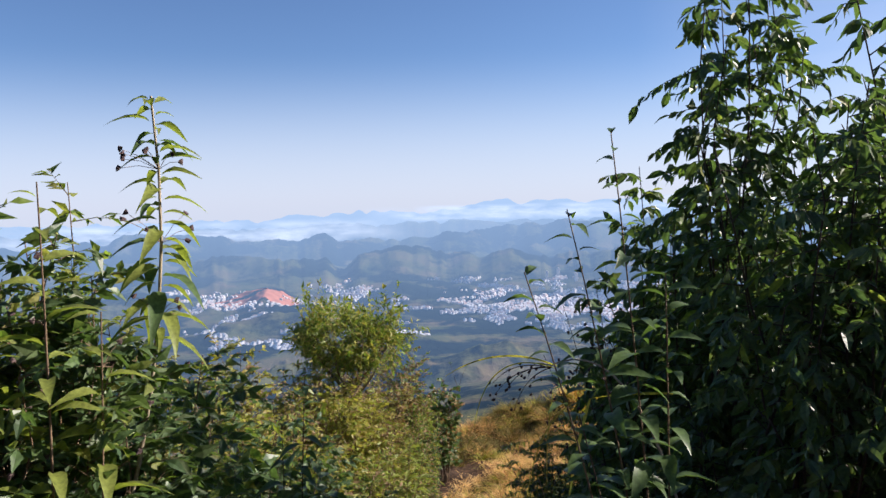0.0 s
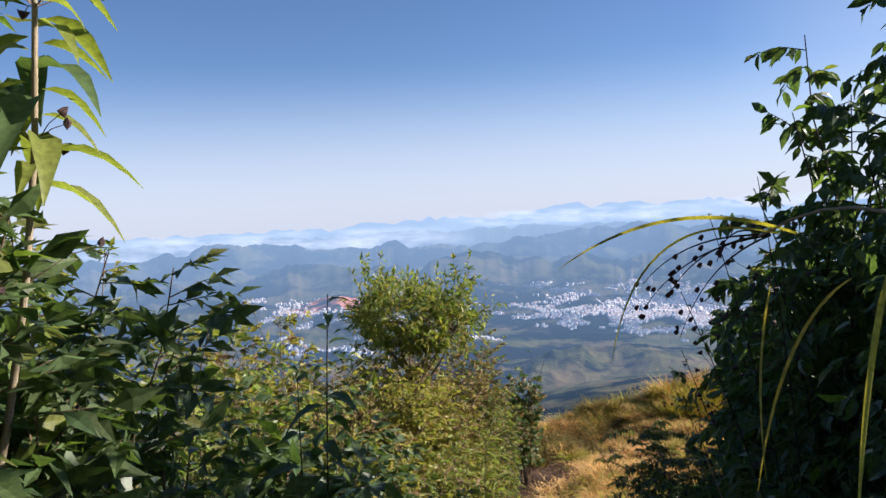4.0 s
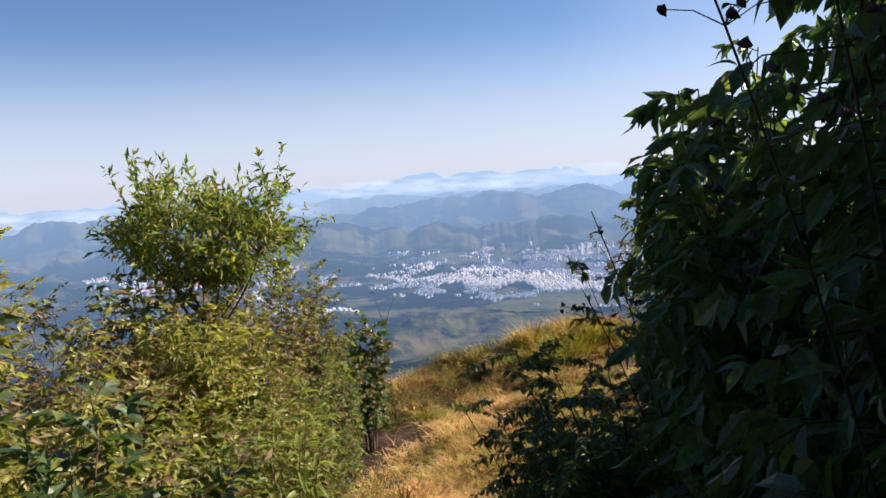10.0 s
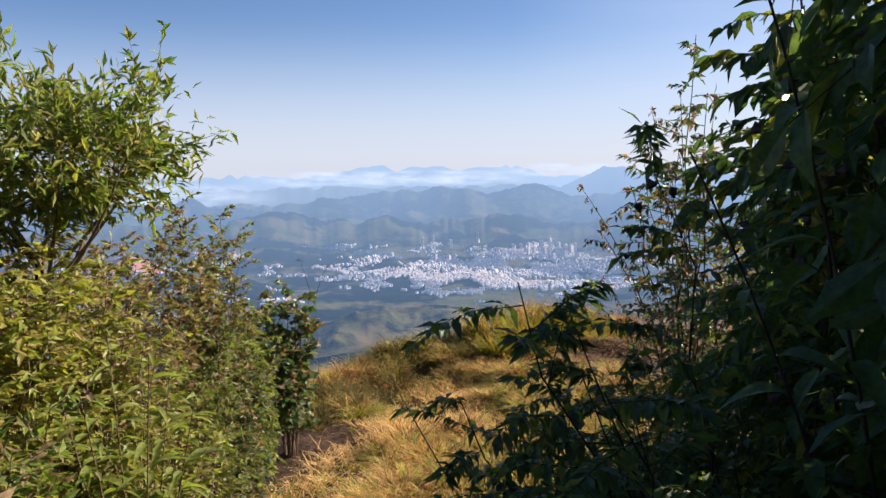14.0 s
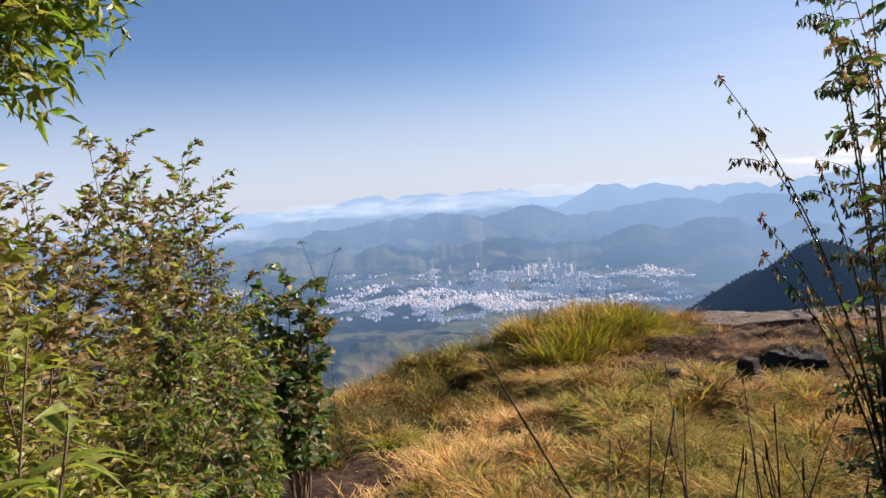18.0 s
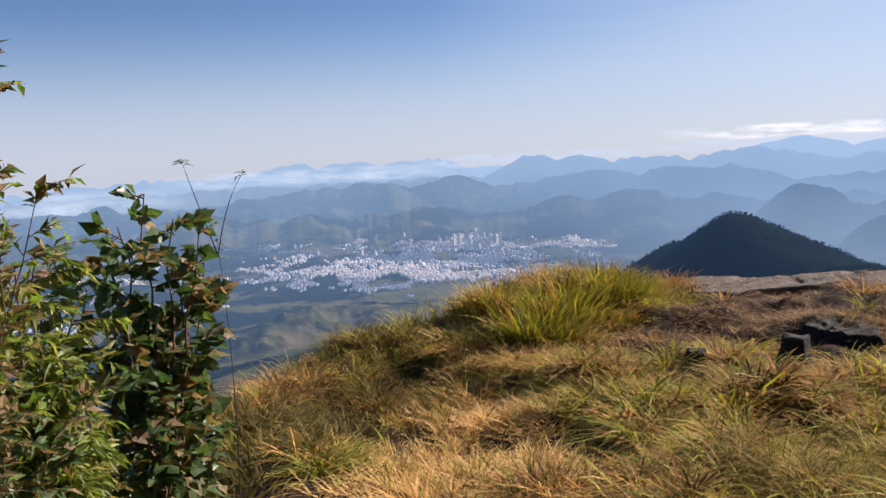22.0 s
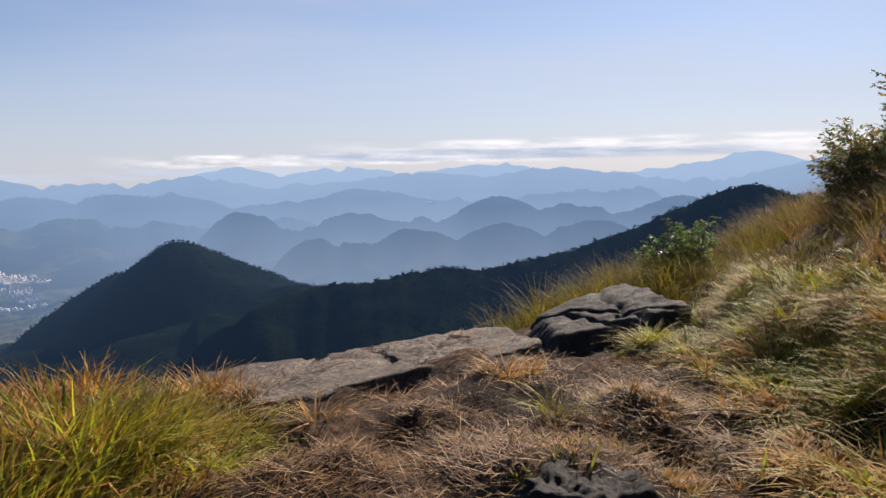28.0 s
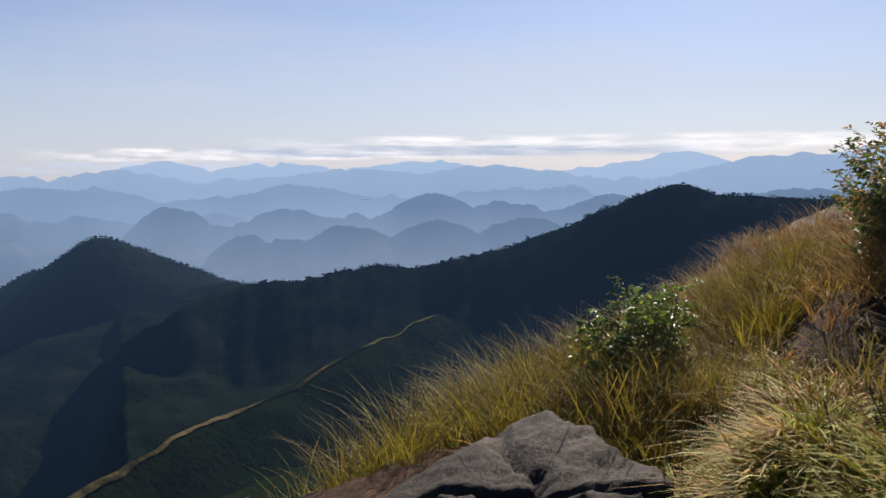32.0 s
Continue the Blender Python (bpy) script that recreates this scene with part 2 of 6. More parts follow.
def painted_haze_material(name, forest=0.5):
    """Far hills: woods and pasture, with haze painted in as emission that grows bluer with distance from the lookout.
    """
    m, nt, ns, ln, p = nodes_of(name)
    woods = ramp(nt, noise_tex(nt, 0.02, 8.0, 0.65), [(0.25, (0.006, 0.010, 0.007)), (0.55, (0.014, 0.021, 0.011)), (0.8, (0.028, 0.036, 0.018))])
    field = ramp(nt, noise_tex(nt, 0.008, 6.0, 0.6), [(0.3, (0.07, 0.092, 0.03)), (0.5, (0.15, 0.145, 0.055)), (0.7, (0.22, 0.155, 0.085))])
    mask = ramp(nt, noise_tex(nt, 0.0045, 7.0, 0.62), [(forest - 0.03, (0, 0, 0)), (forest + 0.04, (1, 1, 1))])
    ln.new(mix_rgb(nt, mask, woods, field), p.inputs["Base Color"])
    p.inputs["Roughness"].default_value, p.inputs["Specular IOR Level"].default_value = 1.0, 0.0
    bump(nt, p, noise_tex(nt, 0.05, 8.0, 0.7), 0.8, 6.0)
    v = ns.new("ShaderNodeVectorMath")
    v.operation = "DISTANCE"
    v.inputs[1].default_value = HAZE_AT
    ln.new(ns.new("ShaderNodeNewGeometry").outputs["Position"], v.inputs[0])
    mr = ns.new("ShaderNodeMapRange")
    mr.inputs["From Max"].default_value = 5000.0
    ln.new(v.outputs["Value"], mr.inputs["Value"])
    far = ramp(nt, mr.outputs[0], HAZE_SHARE)
    # the painted haze takes a larger share towards the sun
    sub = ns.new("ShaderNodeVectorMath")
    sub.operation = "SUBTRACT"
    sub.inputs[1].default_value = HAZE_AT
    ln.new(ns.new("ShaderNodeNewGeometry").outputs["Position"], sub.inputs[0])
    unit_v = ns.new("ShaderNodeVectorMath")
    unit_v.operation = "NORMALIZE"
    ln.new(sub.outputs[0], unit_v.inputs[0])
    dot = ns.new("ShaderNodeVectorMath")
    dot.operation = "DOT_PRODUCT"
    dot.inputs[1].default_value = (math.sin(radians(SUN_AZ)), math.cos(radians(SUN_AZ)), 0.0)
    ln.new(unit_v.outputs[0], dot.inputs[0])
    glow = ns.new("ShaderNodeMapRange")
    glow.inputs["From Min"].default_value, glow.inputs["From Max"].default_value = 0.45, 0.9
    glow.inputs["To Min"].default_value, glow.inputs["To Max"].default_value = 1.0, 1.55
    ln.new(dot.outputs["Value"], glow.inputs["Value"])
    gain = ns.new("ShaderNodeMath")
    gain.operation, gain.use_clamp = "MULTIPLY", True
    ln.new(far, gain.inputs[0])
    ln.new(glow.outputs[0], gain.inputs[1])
    # mist painted as paler emission in the low valleys on the sunward side
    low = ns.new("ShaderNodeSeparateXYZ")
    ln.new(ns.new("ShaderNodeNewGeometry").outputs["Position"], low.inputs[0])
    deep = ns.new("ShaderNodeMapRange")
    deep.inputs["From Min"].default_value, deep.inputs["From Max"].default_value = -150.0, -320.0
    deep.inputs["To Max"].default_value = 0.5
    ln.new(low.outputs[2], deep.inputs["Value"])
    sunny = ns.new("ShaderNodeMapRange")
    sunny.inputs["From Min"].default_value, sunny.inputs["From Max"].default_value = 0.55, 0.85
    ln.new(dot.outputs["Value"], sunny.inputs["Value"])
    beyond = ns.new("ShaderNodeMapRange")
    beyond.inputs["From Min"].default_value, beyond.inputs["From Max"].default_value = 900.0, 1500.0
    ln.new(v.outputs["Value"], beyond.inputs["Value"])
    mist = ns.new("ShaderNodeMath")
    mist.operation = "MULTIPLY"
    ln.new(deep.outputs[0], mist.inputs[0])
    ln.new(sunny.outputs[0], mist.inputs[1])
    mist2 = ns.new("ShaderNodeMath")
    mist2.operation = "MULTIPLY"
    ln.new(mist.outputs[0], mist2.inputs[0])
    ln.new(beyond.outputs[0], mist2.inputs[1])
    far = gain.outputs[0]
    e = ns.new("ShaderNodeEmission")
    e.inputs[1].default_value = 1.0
    ln.new(mix_rgb(nt, mist2.outputs[0], ramp(nt, mr.outputs[0], HAZE_GLOW), (0.25, 0.32, 0.40)), e.inputs[0])
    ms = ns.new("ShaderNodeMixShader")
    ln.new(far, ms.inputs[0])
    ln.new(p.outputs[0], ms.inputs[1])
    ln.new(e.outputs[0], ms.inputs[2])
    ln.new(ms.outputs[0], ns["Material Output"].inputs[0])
    return m


# Share and colour of the painted haze emission, by distance over 5000 m.
HAZE_SHARE = [(0.0, (0.0, 0.0, 0.0)), (0.06, (0.20, 0.20, 0.20)), (0.13, (0.36, 0.36, 0.36)), (0.19, (0.42, 0.42, 0.42)), (0.30, (0.50, 0.50, 0.50)), (0.45, (0.62, 0.62, 0.62)), (0.62, (0.73, 0.73, 0.73)), (0.75, (0.82, 0.82, 0.82)), (0.9, (0.93, 0.93, 0.93))]
HAZE_GLOW = [(0.04, (0.005, 0.010, 0.017)), (0.16, (0.013, 0.025, 0.045)), (0.3, (0.054, 0.088, 0.142)), (0.5, (0.082, 0.126, 0.190)), (0.75, (0.138, 0.200, 0.284)), (0.92, (0.225, 0.30, 0.39))]
M_FAR = painted_haze_material("distant_hills")
# Almost only near-black woods: the ridge's shade is partly put into this colour.
M_FOREST = painted_haze_material("distant_forest", forest=0.86)
M_PASTURE = painted_haze_material("painted_sunlit_pasture", forest=0.44)


def paint(name, stops, rough=0.8, haze_mix=0.52):
    """Far house walls, roofs, bare earth and pond, with haze mixed in as a bluish emission."""
    m, nt, ns, ln, p = nodes_of(name)
    rnd = ns.new("ShaderNodeNewGeometry").outputs["Random Per Island"]
    ln.new(ramp(nt, rnd, stops), p.inputs["Base Color"])
    p.inputs["Roughness"].default_value = rough
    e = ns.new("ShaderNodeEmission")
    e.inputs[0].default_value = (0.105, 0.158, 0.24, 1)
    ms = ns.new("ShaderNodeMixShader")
    ms.inputs[0].default_value = haze_mix
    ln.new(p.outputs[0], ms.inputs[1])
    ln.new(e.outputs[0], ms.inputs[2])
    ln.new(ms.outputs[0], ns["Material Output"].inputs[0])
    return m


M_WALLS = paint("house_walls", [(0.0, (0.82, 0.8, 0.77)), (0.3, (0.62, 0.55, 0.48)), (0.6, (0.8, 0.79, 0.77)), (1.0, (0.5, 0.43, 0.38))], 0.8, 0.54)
# Near-white base colour stands in for the glint of sky on the pond.
M_POND = paint("pond_painted_glint", [(0.0, (0.75, 0.78, 0.8)), (1.0, (0.8, 0.82, 0.84))], 0.08, 0.2)
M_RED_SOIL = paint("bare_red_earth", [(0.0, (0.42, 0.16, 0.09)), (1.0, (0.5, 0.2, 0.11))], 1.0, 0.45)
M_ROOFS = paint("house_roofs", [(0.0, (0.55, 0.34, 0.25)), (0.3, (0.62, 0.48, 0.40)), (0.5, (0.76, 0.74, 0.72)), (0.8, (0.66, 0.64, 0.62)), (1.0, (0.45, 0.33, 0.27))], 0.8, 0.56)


def cloud_material(name, colour, scale, stretch, lo, hi, strength=1.0, soft=(0.25, 0.75)):
    """Fog, cloud and haze: a ragged sheet that glows by emission, thin at its rims."""
    m, nt, ns, ln, p = nodes_of(name)
    uv = ns.new("ShaderNodeUVMap").outputs[0]
    n = noise_tex(nt, scale, 6.0, 0.55, uv, stretch)
    sep = ns.new("ShaderNodeSeparateXYZ")
    ln.new(uv, sep.inputs[0])
    edge_v = ramp(nt, sep.outputs[1], [(0.0, (0, 0, 0)), (soft[0], (1, 1, 1)), (soft[1], (1, 1, 1)), (1.0, (0, 0, 0))])
    edge_v.node.color_ramp.interpolation = "EASE"
    edge_u = ramp(nt, sep.outputs[0], [(0.0, (0, 0, 0)), (0.2, (1, 1, 1)), (0.8, (1, 1, 1)), (1.0, (0, 0, 0))])
    a = mix_rgb(nt, 1.0, mix_rgb(nt, 1.0, edge_v, edge_u, "MULTIPLY"), ramp(nt, n, [(lo, (0, 0, 0)), (hi, (1, 1, 1))]), "MULTIPLY")
    e = ns.new("ShaderNodeEmission")
    e.inputs[0].default_value, e.inputs[1].default_value = (*colour, 1), strength
    t = ns.new("ShaderNodeBsdfTransparent")
    ms = ns.new("ShaderNodeMixShader")
    ln.new(a, ms.inputs[0])
    ln.new(t.outputs[0], ms.inputs[1])
    ln.new(e.outputs[0], ms.inputs[2])
    ln.new(ms.outputs[0], ns["Material Output"].inputs[0])
    return m


M_FOG = cloud_material("valley_fog", (0.345, 0.39, 0.445), 3.0, (2.5, 0.6, 1), 0.36, 0.66)
M_CLOUD = cloud_material("horizon_cloud", (0.66, 0.63, 0.595), 3.0, (3.0, 0.6, 1), 0.40, 0.68)
M_CLOUD_GREY = cloud_material("grey_cloud_band", (0.27, 0.315, 0.37), 3.0, (2.0, 0.5, 1), 0.30, 0.6)

# ---- mesh helpers ----
rng = np.random.default_rng(7)


def mesh_np(name, verts, quads=None, tris=None, mats=(), smooth=False, mat_index=None):
    me = bpy.data.meshes.new(name)
    verts = np.ascontiguousarray(verts, dtype=np.float32)
    nq = 0 if quads is None else len(quads)
    ntri = 0 if tris is None else len(tris)
    me.vertices.add(len(verts))
    me.vertices.foreach_set("co", verts.ravel())
    loops = np.concatenate([a.ravel() for a in (quads, tris) if a is not None]).astype(np.int32)
    me.loops.add(len(loops))
    me.loops.foreach_set("vertex_index", loops)
    me.polygons.add(nq + ntri)
    starts = np.concatenate([np.arange(nq) * 4, nq * 4 + np.arange(ntri) * 3]).astype(np.int32)
    me.polygons.foreach_set("loop_start", starts)
    me.polygons.foreach_set("use_smooth", np.full(nq + ntri, smooth, dtype=bool))
    if mat_index is not None:
        me.polygons.foreach_set("material_index", mat_index.astype(np.int32))
    for m in mats:
        me.materials.append(m)
    me.update(calc_edges=True)
    return me


def child(name, me, parent, label=""):
    ob = new(name, me)
    ob.parent = parent
    return tagged(ob, label) if label else ob


def unit(a):
    return a / np.maximum(np.linalg.norm(a, axis=-1, keepdims=True), 1e-9)


def _hash(ix, iy, seed):
    h = (ix.astype(np.int64) * 374761393 + iy.astype(np.int64) * 668265263 + seed * 974634761) & 0x7FFFFFFF
    h = ((h ^ (h >> 13)) * 1274126177) & 0x7FFFFFFF
    return ((h ^ (h >> 16)) & 0xFFFF) / 65535.0


def vnoise(x, y, seed=0):
    ix, iy = np.floor(x), np.floor(y)
    fx, fy = x - ix, y - iy
    fx, fy = fx * fx * (3 - 2 * fx), fy * fy * (3 - 2 * fy)
    a, b = _hash(ix, iy, seed), _hash(ix + 1, iy, seed)
    c, d = _hash(ix, iy + 1, seed), _hash(ix + 1, iy + 1, seed)
    return (a + (b - a) * fx) * (1 - fy) + (c + (d - c) * fx) * fy


def fbm(x, y, octaves=5, seed=0, gain=0.5):
    s, amp, tot = 0.0, 1.0, 0.0
    for k in range(octaves):
        s = s + amp * (vnoise(x, y, seed + k * 17) - 0.5)
        tot += amp
        x, y, amp = x * 2.03 + 5.3, y * 2.03 + 1.7, amp * gain
    return s / tot * 2.0


def ridged(x, y, octaves=5, seed=0):
    s, amp, tot = 0.0, 1.0, 0.0
    for k in range(octaves):
        s = s + amp * (1.0 - np.abs(2 * vnoise(x, y, seed + k * 31) - 1))
        tot += amp
        x, y, amp = x * 2.03 + 3.1, y * 2.03 + 7.7, amp * 0.5
    return s / tot


# ---- the lie of the land ----
TRAIL_Y = (-30, 0, 0.73, 1.77, 2.86, 3.75, 4.7, 6.15, 7.55, 9.0, 10.4, 11.8, 13.4, 14.6, 16, 19, 30)
TRAIL_Z = (9.0, -0.05, -0.37, -0.77, -1.2, -1.5, -1.83, -2.22, -2.73, -3.0, -3.2, -3.38, -3.46, -3.46, -3.44, -3.5, -3.6)
TOE_Y = (-40, 0, 8, 10, 12, 13.5, 15, 16.5, 17.6, 19)
TOE_X = (1.2, 1.2, 1.3, 2.0, 3.9, 5.0, 6.4, 8.7, 12.4, 17.0)
EDGE_X = (-60, -6, -1.5, 0.3, 1.2, 2, 4, 6.5, 8, 9.5, 11, 14, 20, 60)
EDGE_Y = (-10, 11, 15.2, 17.4, 18.7, 19.3, 20.3, 20.3, 19.7, 19.2, 18.9, 18.6, 18.6, 18)


def path_x(y):
    return np.interp(y, (0, 2, 4, 6, 8, 10, 12, 14, 16), (0.0, -0.1, 0.1, 0.3, 0.2, 0.35, 0.8, 1.6, 2.4))


def hummock(x, y):
    return fbm(x * 1.7, y * 1.7, 3, 27)


def near_z(x, y):
    z = np.interp(y, TRAIL_Y, TRAIL_Z)
    s = np.maximum(x - np.interp(y, TOE_Y, TOE_X), 0)
    k = np.interp(y, (0, 8, 12, 15, 15.7, 16.5, 17, 19), (0.22, 0.25, 0.7, 0.83, 0.56, 0.42, 0.35, 0.2))
    tall = np.interp(y, (10, 13), (4.5, 2.2))
    z = z + k * tall * (1 - np.exp(-np.maximum(np.sqrt(s * s + 0.25) - 0.5, 0) / tall))
    left = np.maximum(path_x(y) - 0.8 - x, 0)
    z = z - 0.10 * left - 0.010 * left ** 2 * (left < 40)
    d = (y - np.interp(x, EDGE_X, EDGE_Y)) * 0.8
    over = np.maximum(d + 0.6, 0)
    z = z - 0.95 * (np.sqrt(over * over + 0.6) - 0.77)
    z = z - 0.28 * np.exp(-((x - 1.5) / 0.9) ** 2 - ((y - 16.5) / 1.2) ** 2) + 0.16 * np.exp(-((x - 3.8) / 0.9) ** 2 - ((y - 18.3) / 0.8) ** 2)
    # hummocks under the grass of the lookout
    rough = np.clip((y - 10.5) / 2, 0, 1) * (0.5 + 0.5 * np.clip((x - 2.0) / 3, 0, 1))
    z = z + rough * (0.20 * hummock(x, y) - 0.10 * np.clip(fbm(x * 1.1 + 3, y * 1.1, 3, 29) - 0.25, 0, 1))
    return z + 0.06 * fbm(x * 0.9, y * 0.9, 4, 3) + 0.025 * fbm(x * 4, y * 4, 4, 9)


CX, CY = 4.0, 15.0
# ranges of hills round the lookout: distance, half depth, usual height angle, noise (degrees), reach in azimuth, then peaks (azimuth, height angle, half width)
RANGES = [
    (3150, 340, -4.5, 0.55, (-70, 50), ((-15.3, -3.5, 2.2), (-11, -3.9, 2), (-3.2, -2.8, 2.4), (1.2, -3.8, 1.5), (4.8, -3.4, 2), (9.2, -3.9, 1.6), (13, -3.5, 2), (17.4, -4.3, 1.4), (23.5, -2.9, 2.6), (28, -2.5, 2.6), (33, -3.2, 3), (43, -3.6, 3))),
    (3700, 330, -2.5, 0.35, (-70, 75), ((-20, -2.0, 4), (5.5, -1.9, 3), (10, -1.4, 2.4), (14.9, -1.3, 2.8), (25, -1.4, 3), (32, -1.3, 3.5), (48.1, -1.7, 3), (66, -2.1, 4))),
]
RANGES += [
    (4150, 200, -1.5, 0.22, (-70, 130), ((21.2, -0.2, 1.7), (24.6, -0.4, 2.2), (29, -0.8, 3), (36, -0.5, 3), (52, -0.6, 5), (62, -0.5, 5), (84, 0.4, 6))),
    (4550, 160, -0.95, 0.16, (-70, 130), ((-5.6, -0.75, 3), (3.6, -0.1, 2.2), (7.8, -0.15, 2.6), (13, -0.2, 3), (39.3, 0.25, 2.4), (46, -0.2, 4), (58, -0.1, 5), (75.5, 0.5, 4.0), (90, 0.9, 6))),
    (2150, 230, -6.4, 0.7, (39, 100), ((43.2, -4.7, 2.6), (47.6, -5.4, 1.6), (51.9, -4.6, 2.8), (58.2, -4.1, 2.8), (65, -4.2, 3), (73, -3.0, 4))),
    (2700, 260, -4.4, 0.6, (33, 110), ((38.5, -3.0, 2.6), (48, -3.4, 3.2), (58, -2.6, 3.0), (63, -3.1, 2.5), (71.5, -2.4, 3.5), (84, -1.8, 5))),
]
NEAR_RANGE = (640, 150, -8.7, 0.25, (18, 150), ((48, -8.5, 3), (53, -8.0, 1.8), (59, -7.9, 1.8), (63.8, -6.6, 3.0), (67, -5.1, 2.6), (69.7, -3.8, 2.6), (73, -2.5, 2.8), (76, -1.7, 3.4), (80, -2.2, 3.5), (84, -2.8, 4), (100, -2.5, 9)))


def range_z(r, az, spec, floor, wob, spurs):
    r0, depth, usual, amp, (a0, a1), peaks = spec
    crest = np.full(az.shape, usual)
    if r0 < 1000:
        ks = np.linspace(a0, a1, 400)
        line = np.interp(ks, [a0, 26, 33, 38, 43] + [p[0] for p in peaks], [-34, -22, -14.5, -10.5, usual] + [p[1] for p in peaks])
        line = np.convolve(np.pad(line, 8, mode="edge"), np.ones(17) / 17, "valid")
        crest = np.interp(az, ks, line)
        peaks = ()
    calm = 0.62 if 3000 < r0 < 4000 else 0.85
    for a, el, w in peaks:
        el = usual + 0.3 + calm * (el - usual)
        q = np.abs(az - a) / (w * 1.25)
        crest = np.maximum(crest, usual + (el - usual) * np.exp(-0.8 * q ** 2.0))
    crest = crest + 1.5 * amp * (fbm(az * 0.8, az * 0 + r0 * 0.01, 5, int(r0)) - 0.15) * np.clip((usual + 0.2 - crest) * 0.5 + 1, 0.35, 1)
    d = np.abs(r - r0 - wob * depth * fbm(az * 0.25, az * 0 + 3.3, 3, int(r0) + 5)) / depth
    win = np.clip((az - a0) / 6, 0, 1) * np.clip((a1 - az) / 6, 0, 1)
    top = r0 * np.tan(np.radians(crest))
    floor = floor - (200.0 * np.clip((d - 1.6) / 2.0, 0, 1) + 300.0 * (1 - np.clip((az - 16) / 28, 0, 1)) if r0 < 1000 else 0.0)
    return floor + (top - floor) * win * np.exp(-0.7 * d ** 1.25) * (1 - 0.42 * (1 - spurs) * np.clip(d * 1.5, 0, 1))


def far_z(x, y):
    dx, dy = x - CX, y - CY
    r = np.hypot(dx, dy)
    az = np.degrees(np.arctan2(dx, dy))
    plain = np.clip(1 - np.abs(az - 11) / 19, 0, 1) * np.clip(1 - np.abs(r - 2350) / 850, 0, 1)
    floor = -332.0 + 8 * fbm(x / 260, y / 260, 4, 40) + 85 * np.clip(ridged(x / 420, y / 420, 5, 44) - 0.50, 0, 1) * np.clip((r - 900) / 500, 0, 1) * (1 - np.clip(plain * 3, 0, 1)) * 1.6
    slope = -3.4 - 0.82 * np.maximum(r - 6, 0) + 18 * fbm(x / 60, y / 60, 4, 50) * np.clip(r / 120, 0, 1)
    # the valley under the dark ridge lies higher
    lift = np.clip((az - 24) / 12, 0, 1) * np.clip((1100 - r) / 350, 0, 1)
    base = floor + lift * (190.0 + 20 * fbm(x / 90, y / 90, 4, 60))
    z = np.logaddexp(slope / 14.0, base / 14.0) * 14.0
    spurs = ridged(x / 260, y / 260, 4, 70)
    for spec in RANGES:
        z = np.maximum(z, range_z(r, az, spec, -332.0, 0.5, spurs))
    z = np.maximum(z, range_z(r, az, NEAR_RANGE, -190.0, 0.25, 0.72 + 0.28 * ridged(x / 130, y / 130, 4, 75)))
    # the cone-shaped hill, with a lower shoulder
    for a, el, rr, k in ((34.9, -4.95, 900, 0.66), (31.3, -6.9, 950, 0.72), (43, -8.7, 820, 0.22)):
        hx, hy = CX + rr * math.sin(radians(a)), CY + rr * math.cos(radians(a))
        d = np.hypot(x - hx, y - hy)
        side = ((x - hx) * math.cos(radians(a)) - (y - hy) * math.sin(radians(a))) / np.maximum(d, 1.0)
        k = k * (1.05 - 0.27 * side) if rr == 900 else k
        z = np.maximum(z, rr * math.tan(radians(el)) - k * (np.sqrt(d * d + 300) - 17) + 7 * (ridged(x / 45, y / 45, 4, 77) - 0.6) * np.clip(d / 60, 0, 1))
    # grassy spurs running down under the dark ridge
    for a0, e0, r0, a1, e1, r1, w in ((39.0, -19.4, 330, 58.5, -11.0, 560, 30), (41.5, -23.6, 230, 52.0, -20.6, 330, 26)):
        p0 = (CX + r0 * math.sin(radians(a0)), CY + r0 * math.cos(radians(a0)), r0 * math.tan(radians(e0)))
        p1 = (CX + r1 * math.sin(radians(a1)), CY + r1 * math.cos(radians(a1)), r1 * math.tan(radians(e1)))
        ex, ey = p1[0] - p0[0], p1[1] - p0[1]
        t = np.clip(((x - p0[0]) * ex + (y - p0[1]) * ey) / (ex * ex + ey * ey), -0.35, 1.0)
        d = np.hypot(x - p0[0] - t * ex, y - p0[1] - t * ey)
        z = np.maximum(z, p0[2] + t * (p1[2] - p0[2]) - 0.85 * (np.sqrt(d * d + 36) - 6) + 3 * fbm(x / 30, y / 30, 4, 80))
    z = z + 15 * fbm(x / 190, y / 190, 4, 95) * np.clip((r - 1500) / 800, 0, 1)
    z = z + (8 * fbm(x / 70, y / 70, 4, 91) + 2 * fbm(x / 24, y / 24, 3, 92)) * np.clip((r - 140) / 200, 0, 1) * np.clip((1250 - r) / 350, 0, 1) * np.clip(1 - np.abs(r - 640) / 500, 0.25, 1)
    back = np.clip((-dy - 10) / 60, 0, 1) * np.clip((np.abs(az) - 100) / 40, 0, 1)
    return z * (1 - back) + back * (20 + 0.25 * np.minimum(r, 200))


def land_z(x, y):
    x, y = np.asarray(x, dtype=float), np.asarray(y, dtype=float)
    r = np.hypot(x - CX, y - CY)
    w = np.clip((r - 22) / 45, 0, 1)
    w = w * w * (3 - 2 * w)
    return near_z(x, y) * (1 - w) + far_z(x, y) * w


def gz(x, y):
    return float(near_z(np.array([float(x)]), np.array([float(y)]))[0])


